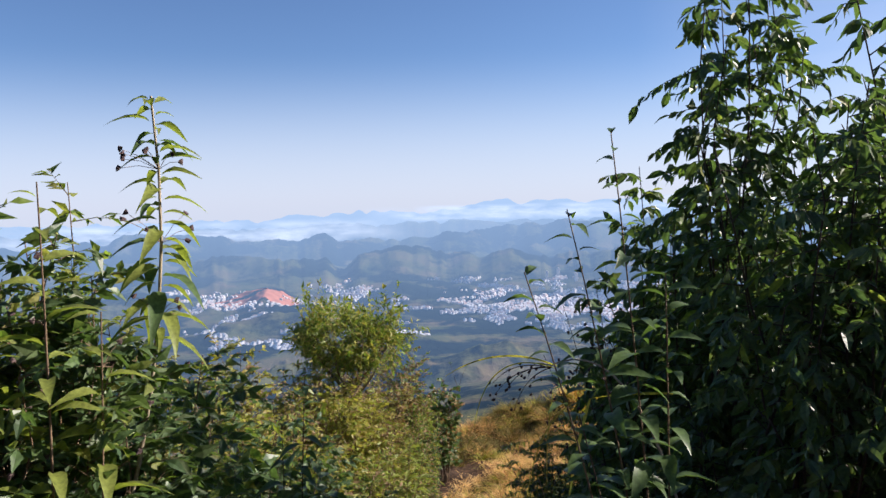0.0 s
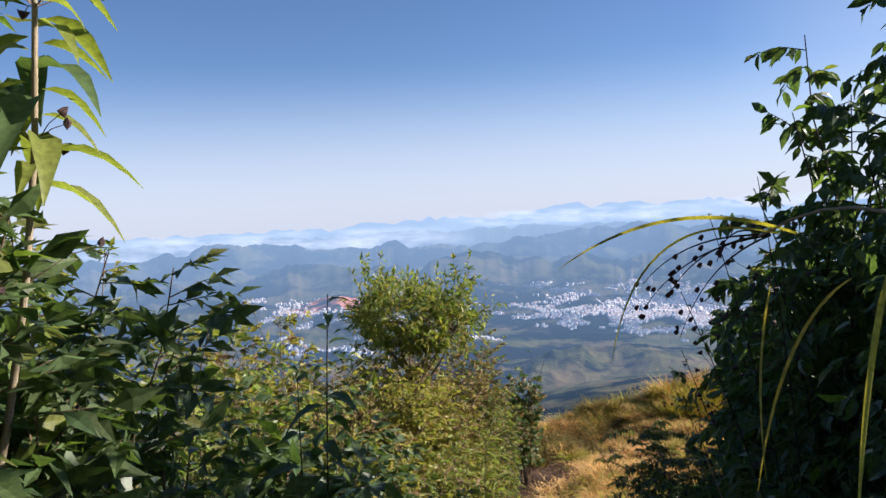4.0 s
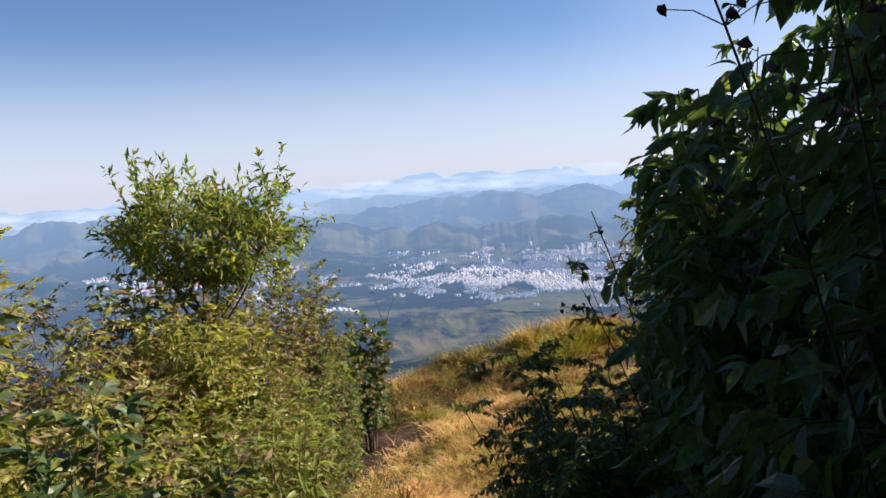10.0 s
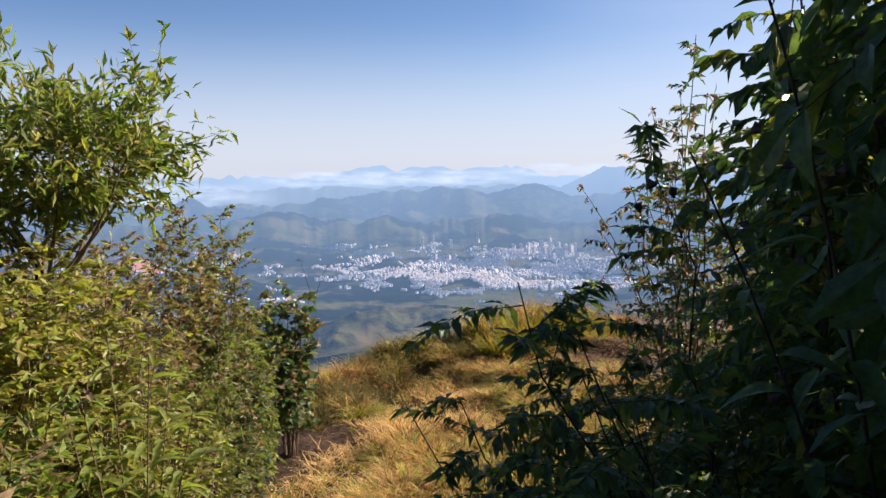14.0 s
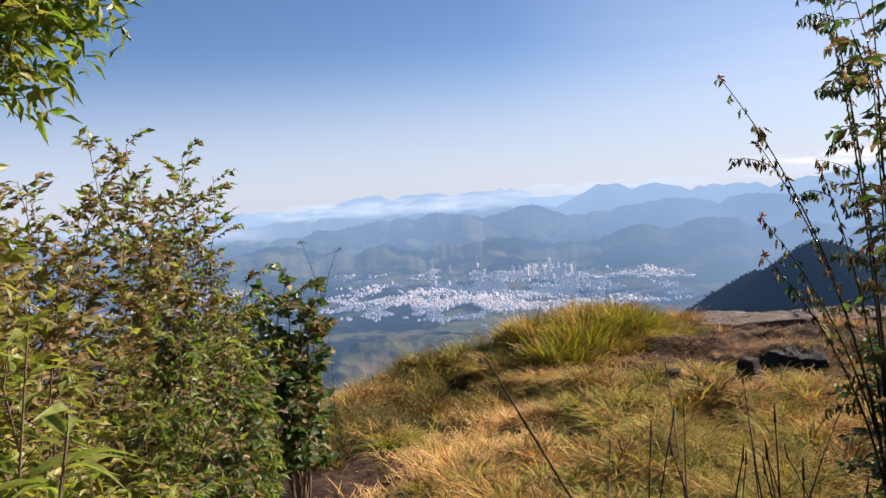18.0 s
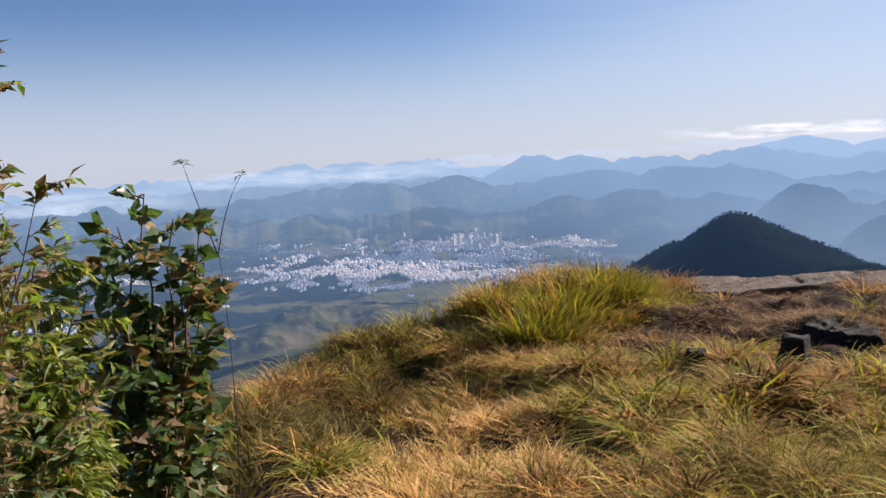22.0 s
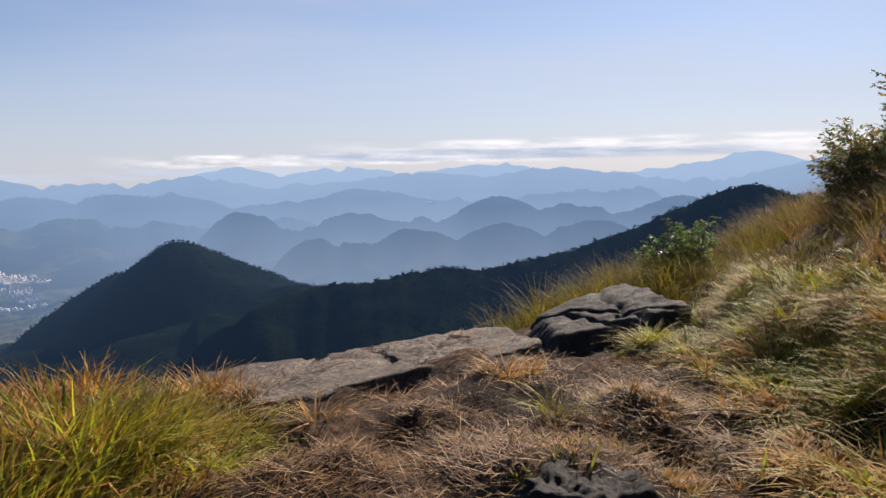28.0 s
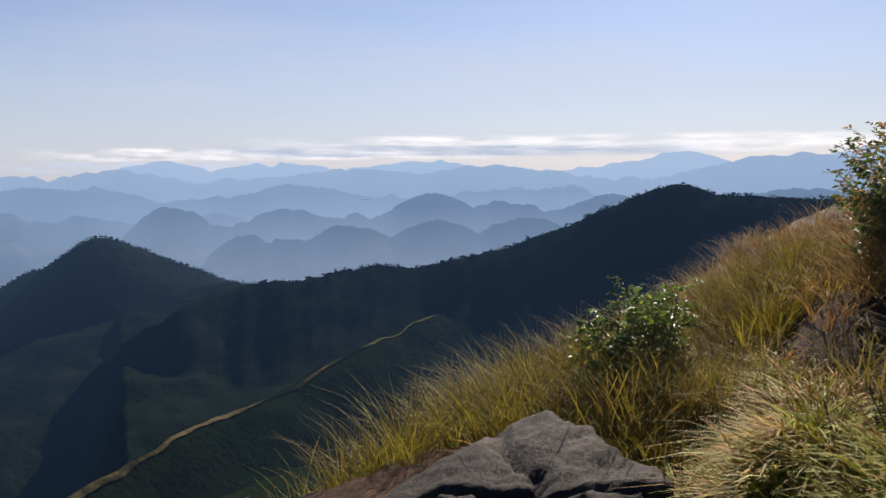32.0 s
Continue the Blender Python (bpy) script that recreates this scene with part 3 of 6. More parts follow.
def polar_sheet(name, radii, n_az, mats, a0=-180.0, a1=180.0, mat_fn=None):
    closed = a1 - a0 > 359
    az = np.radians(np.linspace(a0, a1, n_az, endpoint=not closed))
    R, A = np.meshgrid(radii, az, indexing="ij")
    X, Y = CX + R * np.sin(A), CY + R * np.cos(A)
    V = np.stack([X, Y, land_z(X, Y)], -1).reshape(-1, 3)
    nr = len(radii)
    i, j = np.meshgrid(np.arange(nr - 1), np.arange(n_az if closed else n_az - 1), indexing="ij")
    jn = (j + 1) % n_az
    Q = np.stack([i * n_az + j, i * n_az + jn, (i + 1) * n_az + jn, (i + 1) * n_az + j], -1).reshape(-1, 4)[:, ::-1]
    mi = None
    if mat_fn is not None:
        c = V[Q].mean(1)
        dx, dy = c[:, 0] - CX, c[:, 1] - CY
        mi = mat_fn(np.hypot(dx, dy), np.degrees(np.arctan2(dx, dy)), c[:, 2])
    return new(name, mesh_np(name, V, quads=Q, mats=mats, smooth=True, mat_index=mi))


ground = polar_sheet("ground", np.concatenate([[0.01], np.geomspace(0.2, 75, 150)]), 520, [M_GROUND])
tagged(ground, "dry brown soil of a mountain shoulder, falling away steeply", "ground", kind="structure")
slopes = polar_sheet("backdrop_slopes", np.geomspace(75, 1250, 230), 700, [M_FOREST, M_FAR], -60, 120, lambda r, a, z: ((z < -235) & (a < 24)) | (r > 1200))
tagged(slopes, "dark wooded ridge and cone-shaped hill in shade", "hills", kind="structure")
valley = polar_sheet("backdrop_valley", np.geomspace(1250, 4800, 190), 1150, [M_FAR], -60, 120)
tagged(valley, "valley and mountain ranges with blue haze painted in", "mountains", kind="structure")
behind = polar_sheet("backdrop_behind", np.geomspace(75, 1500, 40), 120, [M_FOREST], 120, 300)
tagged(behind, "wooded mountain behind the trail", "hills", kind="structure")


def air_band(name, az0, az1, el0, el1, r, mat, label):
    n = 60
    az = np.radians(np.linspace(az0, az1, n))
    V, uv = [], []
    for k in range(5):
        el = el0 + (el1 - el0) * k / 4
        V.append(np.stack([CX + r * np.sin(az), CY + r * np.cos(az), np.full(n, r * math.tan(radians(el)))], -1))
        uv.append(np.stack([np.linspace(0, 1, n), np.full(n, k / 4)], -1))
    V, uv = np.concatenate(V), np.concatenate(uv)
    i, j = np.meshgrid(np.arange(4), np.arange(n - 1), indexing="ij")
    Q = np.stack([i * n + j, i * n + j + 1, (i + 1) * n + j + 1, (i + 1) * n + j], -1).reshape(-1, 4)
    me = mesh_np(name, V, quads=Q, mats=[mat], smooth=True)
    lay = me.uv_layers.new(name="UVMap")
    lay.data.foreach_set("uv", uv[Q.ravel()].astype(np.float32).ravel())
    ob = new(name, me)
    ob.visible_shadow = False
    return tagged(ob, label, "cloud", kind="structure")


# Horizon haze added as a self-glowing sheet behind the far ranges.
M_HORIZON = cloud_material("horizon_haze_glow", (0.335, 0.345, 0.375), 0.5, (0.3, 0.1, 1), 0.0, 0.62, soft=(0.02, 0.34))
air_band("backdrop_haze", -75, 135, -5.0, 11.0, 4850, M_HORIZON, "glowing sheet painted as pale morning haze over the horizon")
M_VEIL = cloud_material("thin_high_cloud", (0.36, 0.375, 0.40), 2.2, (1.2, 3.0, 1), 0.15, 1.15, soft=(0.08, 0.55))
air_band("backdrop_cloud", 14, 140, 2.0, 42.0, 3500, M_VEIL, "thin white veil of high cloud")
air_band("backdrop_fog", -34, -2, -3.0, -1.0, 3700, M_FOG, "white morning fog lying in the valley")
air_band("backdrop_fog", -6, 16, -1.6, -0.3, 4050, M_FOG, "white morning fog between far hills")
air_band("backdrop_fog", 12, 30, -1.0, 0.1, 4480, M_FOG, "white fog beyond the flat-topped hill")
air_band("backdrop_fog", 28, 48, -0.7, 0.2, 4560, M_FOG, "white fog beyond far hills")
air_band("backdrop_cloud", 30, 64, 0.0, 1.1, 4700, M_CLOUD, "bright cloud line on the horizon")
air_band("backdrop_cloud", 44, 100, 0.3, 1.9, 4720, M_CLOUD, "bright cloud line on the horizon")
air_band("backdrop_cloud", 40, 80, 0.2, 1.2, 4690, M_CLOUD_GREY, "grey cloud band over far mountains")

# ---- plant builders ----
LEAF_V = np.array([(0, 0, 0), (-0.5, 0.4, 0.07), (0, 0.45, 0.0), (0.5, 0.4, 0.07), (0, 1, -0.12)])
LEAF_F = np.array([(0, 2, 1), (0, 3, 2), (1, 2, 4), (2, 3, 4)])
OVAL_V = np.array([(0, 0, 0), (-0.4, 0.25, 0.05), (0, 0.25, -0.01), (0.4, 0.25, 0.05), (-0.46, 0.6, 0.02), (0, 0.6, -0.05), (0.46, 0.6, 0.02), (0, 1, -0.2)])
OVAL_F = np.array([(0, 2, 1), (0, 3, 2), (1, 2, 5), (1, 5, 4), (2, 3, 6), (2, 6, 5), (4, 5, 7), (5, 6, 7)])
rows_l = [(0.0, 0.04, 0.0), (0.16, 0.34, 0.01), (0.38, 0.5, 0.0), (0.62, 0.42, -0.05), (0.84, 0.2, -0.14), (1.0, 0.02, -0.24)]
LONG_V = np.array([v for y, w, z in rows_l for v in ((-w, y, z + 0.16 * w), (0, y, z), (w, y, z + 0.16 * w))])
LONG_F = np.array([f for k in range(5) for f in ((3 * k, 3 * k + 1, 3 * k + 4), (3 * k, 3 * k + 4, 3 * k + 3), (3 * k + 1, 3 * k + 2, 3 * k + 5), (3 * k + 1, 3 * k + 5, 3 * k + 4))])


def leaves_np(P, D, L, W, r, flat=0.6, template=(LEAF_V, LEAF_F)):
    tv, tf = template
    n = len(P)
    D = unit(D)
    up = np.array([0, 0, 1.0]) * flat + r.normal(0, 0.5, (n, 3))
    S = unit(np.cross(D, up))
    N = np.cross(S, D)
    L, W = np.broadcast_to(L, n)[:, None, None], np.broadcast_to(W, n)[:, None, None]
    V = P[:, None] + L * (tv[None, :, 1:2] * D[:, None] + tv[None, :, 2:3] * N[:, None]) + W * tv[None, :, 0:1] * S[:, None]
    F = tf[None] + (np.arange(n) * len(tv))[:, None, None]
    return V.reshape(-1, 3), F.reshape(-1, 3)


def bezier(p0, c, p1, n):
    t = np.linspace(0, 1, n)[:, None]
    return (1 - t) ** 2 * p0 + 2 * t * (1 - t) * c + t * t * p1


def tube(pts, r0, r1, sides=5, base=0):
    pts = np.asarray(pts)
    n = len(pts)
    d = unit(np.gradient(pts, axis=0))
    ref = np.where(np.abs(d[:, 2:3]) > 0.9, np.array([[1.0, 0, 0]]), np.array([[0, 0, 1.0]]))
    a = unit(np.cross(d, ref))
    b = np.cross(d, a)
    th = np.arange(sides) * 2 * math.pi / sides
    rad = np.linspace(r0, r1, n)[:, None, None]
    V = pts[:, None] + rad * (np.cos(th)[None, :, None] * a[:, None] + np.sin(th)[None, :, None] * b[:, None])
    i, j = np.meshgrid(np.arange(n - 1), np.arange(sides), indexing="ij")
    jn = (j + 1) % sides
    Q = np.stack([i * sides + j, i * sides + jn, (i + 1) * sides + jn, (i + 1) * sides + j], -1).reshape(-1, 4) + base
    return V.reshape(-1, 3), Q


class Wood:
    def __init__(self):
        self.v, self.q, self.n = [], [], 0

    def add(self, pts, r0, r1, sides=5):
        v, q = tube(pts, r0, r1, sides, self.n)
        self.v.append(v)
        self.q.append(q)
        self.n += len(v)

    def mesh(self, name, mat):
        return mesh_np(name, np.concatenate(self.v), quads=np.concatenate(self.q), mats=[mat], smooth=True)


def shrub(name, x, y, height, spread, label, mat, category="shrub", stems=8, twigs=22, leaves=16, leaf=0.08, width=0.4, droop=0.15, bare=0.2,
          twig=0.4, rank=0.5, up=0.35, lean=(0.0, 0.0), stem_mat=None, stem_r=0.012, seed=1, group="", flat=0.6, mat2=None, share=0.0, sink=0.02, straight=0.5, tuft=0.0, template=(LEAF_V, LEAF_F)):
    """A shrub: stems from one foot, twigs along each, leaves along each twig."""
    r = np.random.default_rng(seed)
    root = new(name)
    root.location = (x, y, gz(x, y) - sink)
    tagged(root, label, category, group)
    stem_mat = stem_mat or M_STEM
    for s in range(stems):
        ang = 2 * math.pi * (s + r.uniform(-0.4, 0.4)) / stems
        out = np.array([math.cos(ang), math.sin(ang), 0.0])
        reach = spread * r.uniform(0.25, 1.0)
        h = height * r.uniform(0.68, 1.0) * (1.08 - 0.25 * reach / max(spread, 0.01))
        p0 = out * r.uniform(0.01, 0.07)
        p1 = out * reach + np.array([lean[0] * h, lean[1] * h, h])
        c = p0 + (p1 - p0) * 0.45 + np.array([0, 0, 0.22 * h * (1 - straight)]) - out * reach * 0.25
        pts = bezier(p0, c, p1, 9)
        pts[1:-1] += r.normal(0, 0.012 * height, (7, 3)) * np.array([1, 1, 0.3])
        wood = Wood()
        wood.add(pts, stem_r * r.uniform(0.7, 1.2), stem_r * 0.25, 5)
        P, D = [], []
        for k in range(twigs):
            u = bare + (1 - bare) * (k + r.uniform(0, 1)) / twigs
            i = min(int(u * 8), 7)
            f = u * 8 - i
            a = pts[i] * (1 - f) + pts[i + 1] * f
            ta = r.uniform(0, 2 * math.pi)
            d = unit(np.array([math.cos(ta), math.sin(ta), 0]) + 0.35 * out + np.array([0, 0, up + r.normal(0, 0.25) + 0.5 * max(u - 0.8, 0)]))
            ln = twig * r.uniform(0.5, 1.1) * (1.15 - 0.6 * u)
            e = a + d * ln + np.array([0, 0, -droop * ln * r.uniform(0.2, 1.4)])
            tp = bezier(a, a + d * ln * 0.55, e, 3)
            wood.add(tp, stem_r * 0.32, stem_r * 0.1, 3)
            m = max(2, int(leaves * r.uniform(0.6, 1.2)))
            v = np.linspace(0.12, 1.0, m) if tuft == 0 else np.clip(1 - np.abs(r.normal(0, tuft, m)), 0, 1)
            lp = (1 - v)[:, None] ** 2 * a + (2 * v * (1 - v))[:, None] * (a + d * ln * 0.55) + (v ** 2)[:, None] * e
            td = unit(e - a)
            side = unit(np.cross(td, np.array([0, 0, 1.0])))
            sgn = np.where(np.arange(m) % 2 == 0, 1.0, -1.0)[:, None]
            P.append(lp)
            D.append(td * rank + side * sgn * (1 - rank) + r.normal(0, 0.28, (m, 3)) + np.array([0, 0, -droop]))
        P, D = np.concatenate(P), np.concatenate(D)
        stem = child("stem", wood.mesh("stem", stem_mat), root)
        L = leaf * r.uniform(0.55, 1.25, len(P))
        pick = r.uniform(0, 1, len(P)) < share
        V, F = leaves_np(P[~pick], D[~pick], L[~pick], L[~pick] * width, r, flat, template)
        child("foliage", mesh_np("foliage", V, tris=F, mats=[mat]), stem)
        if pick.sum() > 3 and mat2 is not None:
            V, F = leaves_np(P[pick], D[pick], L[pick], L[pick] * width, r, flat, template)
            child("faded_foliage", mesh_np("faded_foliage", V, tris=F, mats=[mat2]), stem)
    return root


leaf_cache = {}


def leaf_mesh(kind, mat):
    if (kind, mat.name) not in leaf_cache:
        V = LONG_V.copy()
        if kind == "hang":
            V[:, 2] -= 0.35 * V[:, 1] ** 2
        leaf_cache[(kind, mat.name)] = mesh_np("leaf", V, tris=LONG_F, mats=[mat], smooth=True)
    return leaf_cache[(kind, mat.name)]


def place_leaf(parent, p, d, size, width, mat, r, kind="hang", name="leaf"):
    """One leaf as a part: base at p, pointing along d."""
    d = unit(np.asarray(d, dtype=float))
    up = np.array([0, 0, 1.0]) + r.normal(0, 0.25, 3)
    s = unit(np.cross(d, up))
    n = np.cross(s, d)
    ob = child(name, leaf_mesh(kind, mat), parent)
    m = Matrix(((s[0] * width, d[0] * size, n[0] * size, p[0]), (s[1] * width, d[1] * size, n[1] * size, p[1]), (s[2] * width, d[2] * size, n[2] * size, p[2]), (0, 0, 0, 1)))
    ob.matrix_basis = m
    return ob


def leafy_plant(name, x, y, label, stems, leaf, width, mat, n_leaves, seed, stem_mat=None, radius=0.008, start=0.3, droop=0.35, category="plant", mat2=None, berries=0, spread_leaf=0.8):
    """A plant whose single leaves can be told apart. stems: list of (foot dx, dy, tip dx, dy, tip height, bow x, bow y)."""
    r = np.random.default_rng(seed)
    root = new(name)
    root.location = (x, y, gz(x, y) - 0.02)
    tagged(root, label, category)
    for bx, by, tx, ty, th, wx, wy, *rise in stems:
        p0, p1 = np.array([bx, by, sum(rise)]), np.array([tx, ty, th])
        pts = bezier(p0, (p0 + p1) / 2 + np.array([wx, wy, 0.05 * th]), p1, 12)
        wood = Wood()
        wood.add(pts, radius, radius * 0.3, 6)
        stem = child("stem", wood.mesh("stem", stem_mat or M_STEM), root)
        for k in range(n_leaves):
            u = start + (1 - start) * (k + r.uniform(0.1, 0.9)) / n_leaves
            i = min(int(u * 11), 10)
            p = pts[i] + (pts[i + 1] - pts[i]) * (u * 11 - i)
            a = k * 2.4 + r.uniform(-0.4, 0.4)
            d = np.array([math.cos(a) * spread_leaf, math.sin(a) * spread_leaf, 0.45 - droop * 2 * (1.1 - u) + r.normal(0, 0.15)])
            size = leaf * r.uniform(0.6, 1.15) * (1.0 - 0.45 * max(u - 0.75, 0) / 0.25)
            place_leaf(stem, p + unit(d) * radius, d, size, size * width, mat2 if (mat2 and r.uniform() < 0.2) else mat, r)
        if berries:
            heads = []
            for k in range(berries):
                u = r.uniform(0.72, 1.0)
                i = min(int(u * 11), 10)
                a, el = r.uniform(0, 6.28), r.uniform(-0.1, 0.9)
                q = pts[i] + np.array([math.cos(a), math.sin(a), el]) * r.uniform(0.06, 0.2)
                W = Wood()
                W.add(np.stack([pts[i], (pts[i] + q) / 2 + np.array([0, 0, 0.012]), q]), 0.0016, 0.001, 3)
                heads.append(q)
                child("flower_stalk", W.mesh("flower_stalk", M_STEM), stem)
            for q in heads:
                h = child("seed_head", seed_head_mesh(), stem)
                h.location = q
                h.rotation_euler = (r.uniform(0, 3), r.uniform(0, 3), 0)
    return root


def seed_head_mesh(cache={}):
    if not cache:
        bm = bmesh.new()
        bmesh.ops.create_icosphere(bm, subdivisions=1, radius=0.011)
        for k, v in enumerate(bm.verts):
            v.co *= 1.45 if k % 3 == 0 else 0.8
        me = bpy.data.meshes.new("seed_head")
        bm.to_mesh(me)
        bm.free()
        me.materials.append(M_SEED)
        cache["m"] = me
    return cache["m"]


def blades_np(P, H, W, tilt, bend, r, az=None, az_spread=math.pi):
    """Ribbons of grass at the feet P."""
    n = len(P)
    phi = r.uniform(0, 2 * math.pi, n) if az is None else az + r.normal(0, az_spread, n)
    hv = np.stack([np.cos(phi), np.sin(phi), np.zeros(n)], -1)
    H, W, tilt, bend = (np.broadcast_to(a, n)[:, None] for a in (H, W, tilt, bend))
    d0 = hv * np.sin(tilt) + np.array([0, 0, 1.0]) * np.cos(tilt)
    tw = r.uniform(-0.8, 0.8, n)[:, None]
    side = np.stack([-np.sin(phi), np.cos(phi), np.zeros(n)], -1)
    side = unit(side * np.cos(tw) + d0 * 0 + hv * np.sin(tw))
    out = []
    for s, w in ((0.0, 0.8), (0.35, 1.0), (0.7, 0.65)):
        c = P + H * (s * d0 + bend * s * s * (hv - 0.35 * np.array([0, 0, 1.0])))
        out += [c - side * W * w * 0.5, c + side * W * w * 0.5]
    out.append(P + H * (d0 + bend * (hv - 0.45 * np.array([0, 0, 1.0]))))
    V = np.stack(out, 1).reshape(-1, 3)
    b = (np.arange(n) * 7)[:, None]
    Q = np.concatenate([b + np.array([[0, 1, 3, 2]]), b + np.array([[2, 3, 5, 4]])])
    T = b + np.array([[4, 5, 6]])
    return V, Q, T


def grass(name, P, H, W, tilt, bend, mat, label, seed=1, parent=None, az=None, az_spread=1.0):
    r = np.random.default_rng(seed)
    V, Q, T = blades_np(P, H, W, tilt, bend, r, az, az_spread)
    me = mesh_np(name, V, quads=Q, tris=T, mats=[mat])
    if parent is not None:
        return child(name, me, parent, label)
    return tagged(new(name, me), label, "grass", kind="stuff")


def sow(n, x0, x1, y0, y1, keep, seed, clump=0.0):
    """n feet strewn over a stretch of ground, where keep(x, y) (0 to 1) allows."""
    r = np.random.default_rng(seed)
    got = np.zeros((0, 2))
    while len(got) < n:
        x, y = r.uniform(x0, x1, n * 3), r.uniform(y0, y1, n * 3)
        k = keep(x, y)
        if clump:
            k = k * np.clip(0.5 + clump * fbm(x * 1.6, y * 1.6, 3, seed), 0.02, 1)
        ok = r.uniform(0, 1, n * 3) < k
        if not ok.any():
            break
        got = np.concatenate([got, np.stack([x[ok], y[ok]], -1)])
    got = got[:n]
    return np.stack([got[:, 0], got[:, 1], near_z(got[:, 0], got[:, 1]) - 0.01], -1)


def edge_gap(x, y):
    """How far a place lies behind the brink."""
    return np.interp(x, EDGE_X, EDGE_Y) - y


def hill_in(x, y):
    """How far a place lies up the hillside beside the lookout."""
    return x - np.interp(y, TOE_Y, TOE_X)


def off_path(x, y):
    return np.abs(x - path_x(y))


def tussock(x, y, radius, height, n, seed, green=0.5, label="yellow-green grass tussock on the brink", droop=0.0):
    r = np.random.default_rng(seed)
    root = new("grass_tussock")
    root.location = (x, y, gz(x, y) - 0.03)
    tagged(root, label, "grass", "tussocks on the brink")
    for part_name, mat, cnt, hk in (("green_growth", M_GRASS_GREEN, int(n * green * 0.5), 1.0), ("mixed_growth", M_GRASS_MIX, int(n * green * 0.6), 1.0), ("dry_growth", M_GRASS_DRY, int(n * (1 - green) * 0.7), 0.95), ("brown_growth", M_GRASS_BROWN, int(n * (1 - green) * 0.4), 0.85)):
        if cnt < 5:
            continue
        k = max(2, int(cnt / 26))
        cq, ca = radius * np.sqrt(r.uniform(0, 1, k)), r.uniform(0, 2 * math.pi, k)
        own = r.integers(0, k, cnt)
        off = r.normal(0, 0.12 * radius + 0.008, (cnt, 2))
        px, py = (cq * np.cos(ca))[own] + off[:, 0], (cq * np.sin(ca))[own] + off[:, 1]
        P = np.stack([px, py, near_z(x + px, y + py) - root.location.z - 0.02], -1)
        hh = height * hk * (r.uniform(0.55, 1.15, k) * (1.08 - 0.4 * cq / radius))[own] * r.uniform(0.6, 1.05, cnt)
        spread = np.hypot(off[:, 0], off[:, 1]) / (0.12 * radius + 0.008)
        az = np.arctan2(off[:, 1] + 0.10 * py, off[:, 0] + 0.10 * px)
        V, Q, T = blades_np(P, hh, r.uniform(0.008, 0.019, cnt) * (0.6 + 0.8 * height), 0.08 + (0.26 + 0.45 * droop) * spread * r.uniform(0.5, 1.2, cnt), r.uniform(0.15 + 0.4 * droop, 0.75 + 0.7 * droop, cnt), r, az, 0.45)
        tagged(child(part_name, mesh_np(part_name, V, quads=Q, tris=T, mats=[mat]), root), kind="stuff")
    return root


def boulder(name, x, y, z, dims, rz, seed, label, mat, category="rock", sub=6, rough=0.05, tilt=(0, 0), planes=9, cracks=3, far=(0.68, 0.98), bed=0.0):
    """A weathered rock: a lump split along flat faces, with worn rims, a few cracks and a pitted skin."""
    r = np.random.default_rng(seed)
    bm = bmesh.new()
    bmesh.ops.create_icosphere(bm, subdivisions=sub, radius=1.0)
    u = np.array([v.co for v in bm.verts])
    u = u / np.linalg.norm(u, axis=1, keepdims=True)
    N = unit(r.normal(0, 1, (planes, 3)) * np.array([1.0, 1.0, 0.8]))
    N = np.concatenate([N, [[0.1, -0.15, 1.0], [0.0, -1.0, 0.25], [-1.0, 0.1, 0.1], [1.0, 0, 0.1]]])
    N = unit(N)
    D = np.concatenate([r.uniform(*far, planes), [0.78, 0.8, 0.9, 0.9]])
    dist = D[None] / np.maximum(u @ N.T, 0.12)
    k = -np.log(np.exp(-55.0 * dist).sum(1)) / 55.0
    co = u * k[:, None]
    n1 = np.array([noise.fractal(Vector(c * 1.6) + Vector((seed * 3.1, 0, 0)), 0.9, 2.0, 4) for c in co])
    n2 = np.array([noise.fractal(Vector(c * 7.0) + Vector((0, seed * 5.7, 0)), 0.8, 2.1, 5) for c in co])
    n3 = np.array([noise.ridged_multi_fractal(Vector((c[0] * 1.5, c[1] * 1.5, c[2] * 5.0)) + Vector((seed * 1.7, 0, 0)), 0.9, 2.0, 4, 1.0, 2.0) for c in co]) - 1.1
    cut = np.zeros(len(co))
    for _ in range(cracks):
        m, o = unit(r.normal(0, 1, 3) * np.array([1.0, 0.7, 0.5])), r.uniform(-0.45, 0.45)
        cut = np.maximum(cut, np.exp(-((co @ m - o + 0.10 * n1 + 0.02 * n2) / 0.022) ** 2))
    co = co * (1.0 + rough * 1.6 * n1 + rough * 0.8 * n2 + bed * n3 - 0.11 * cut)[:, None]
    for v, c in zip(bm.verts, co):
        v.co = c * np.array(dims)
    me = bpy.data.meshes.new(name)
    bm.to_mesh(me)
    bm.free()
    for p in me.polygons:
        p.use_smooth = True
    me.materials.append(mat)
    ob = new(name, me)
    ob.matrix_basis = pose(x, y, z, tilt[0], tilt[1], rz)
    return tagged(ob, label, category)


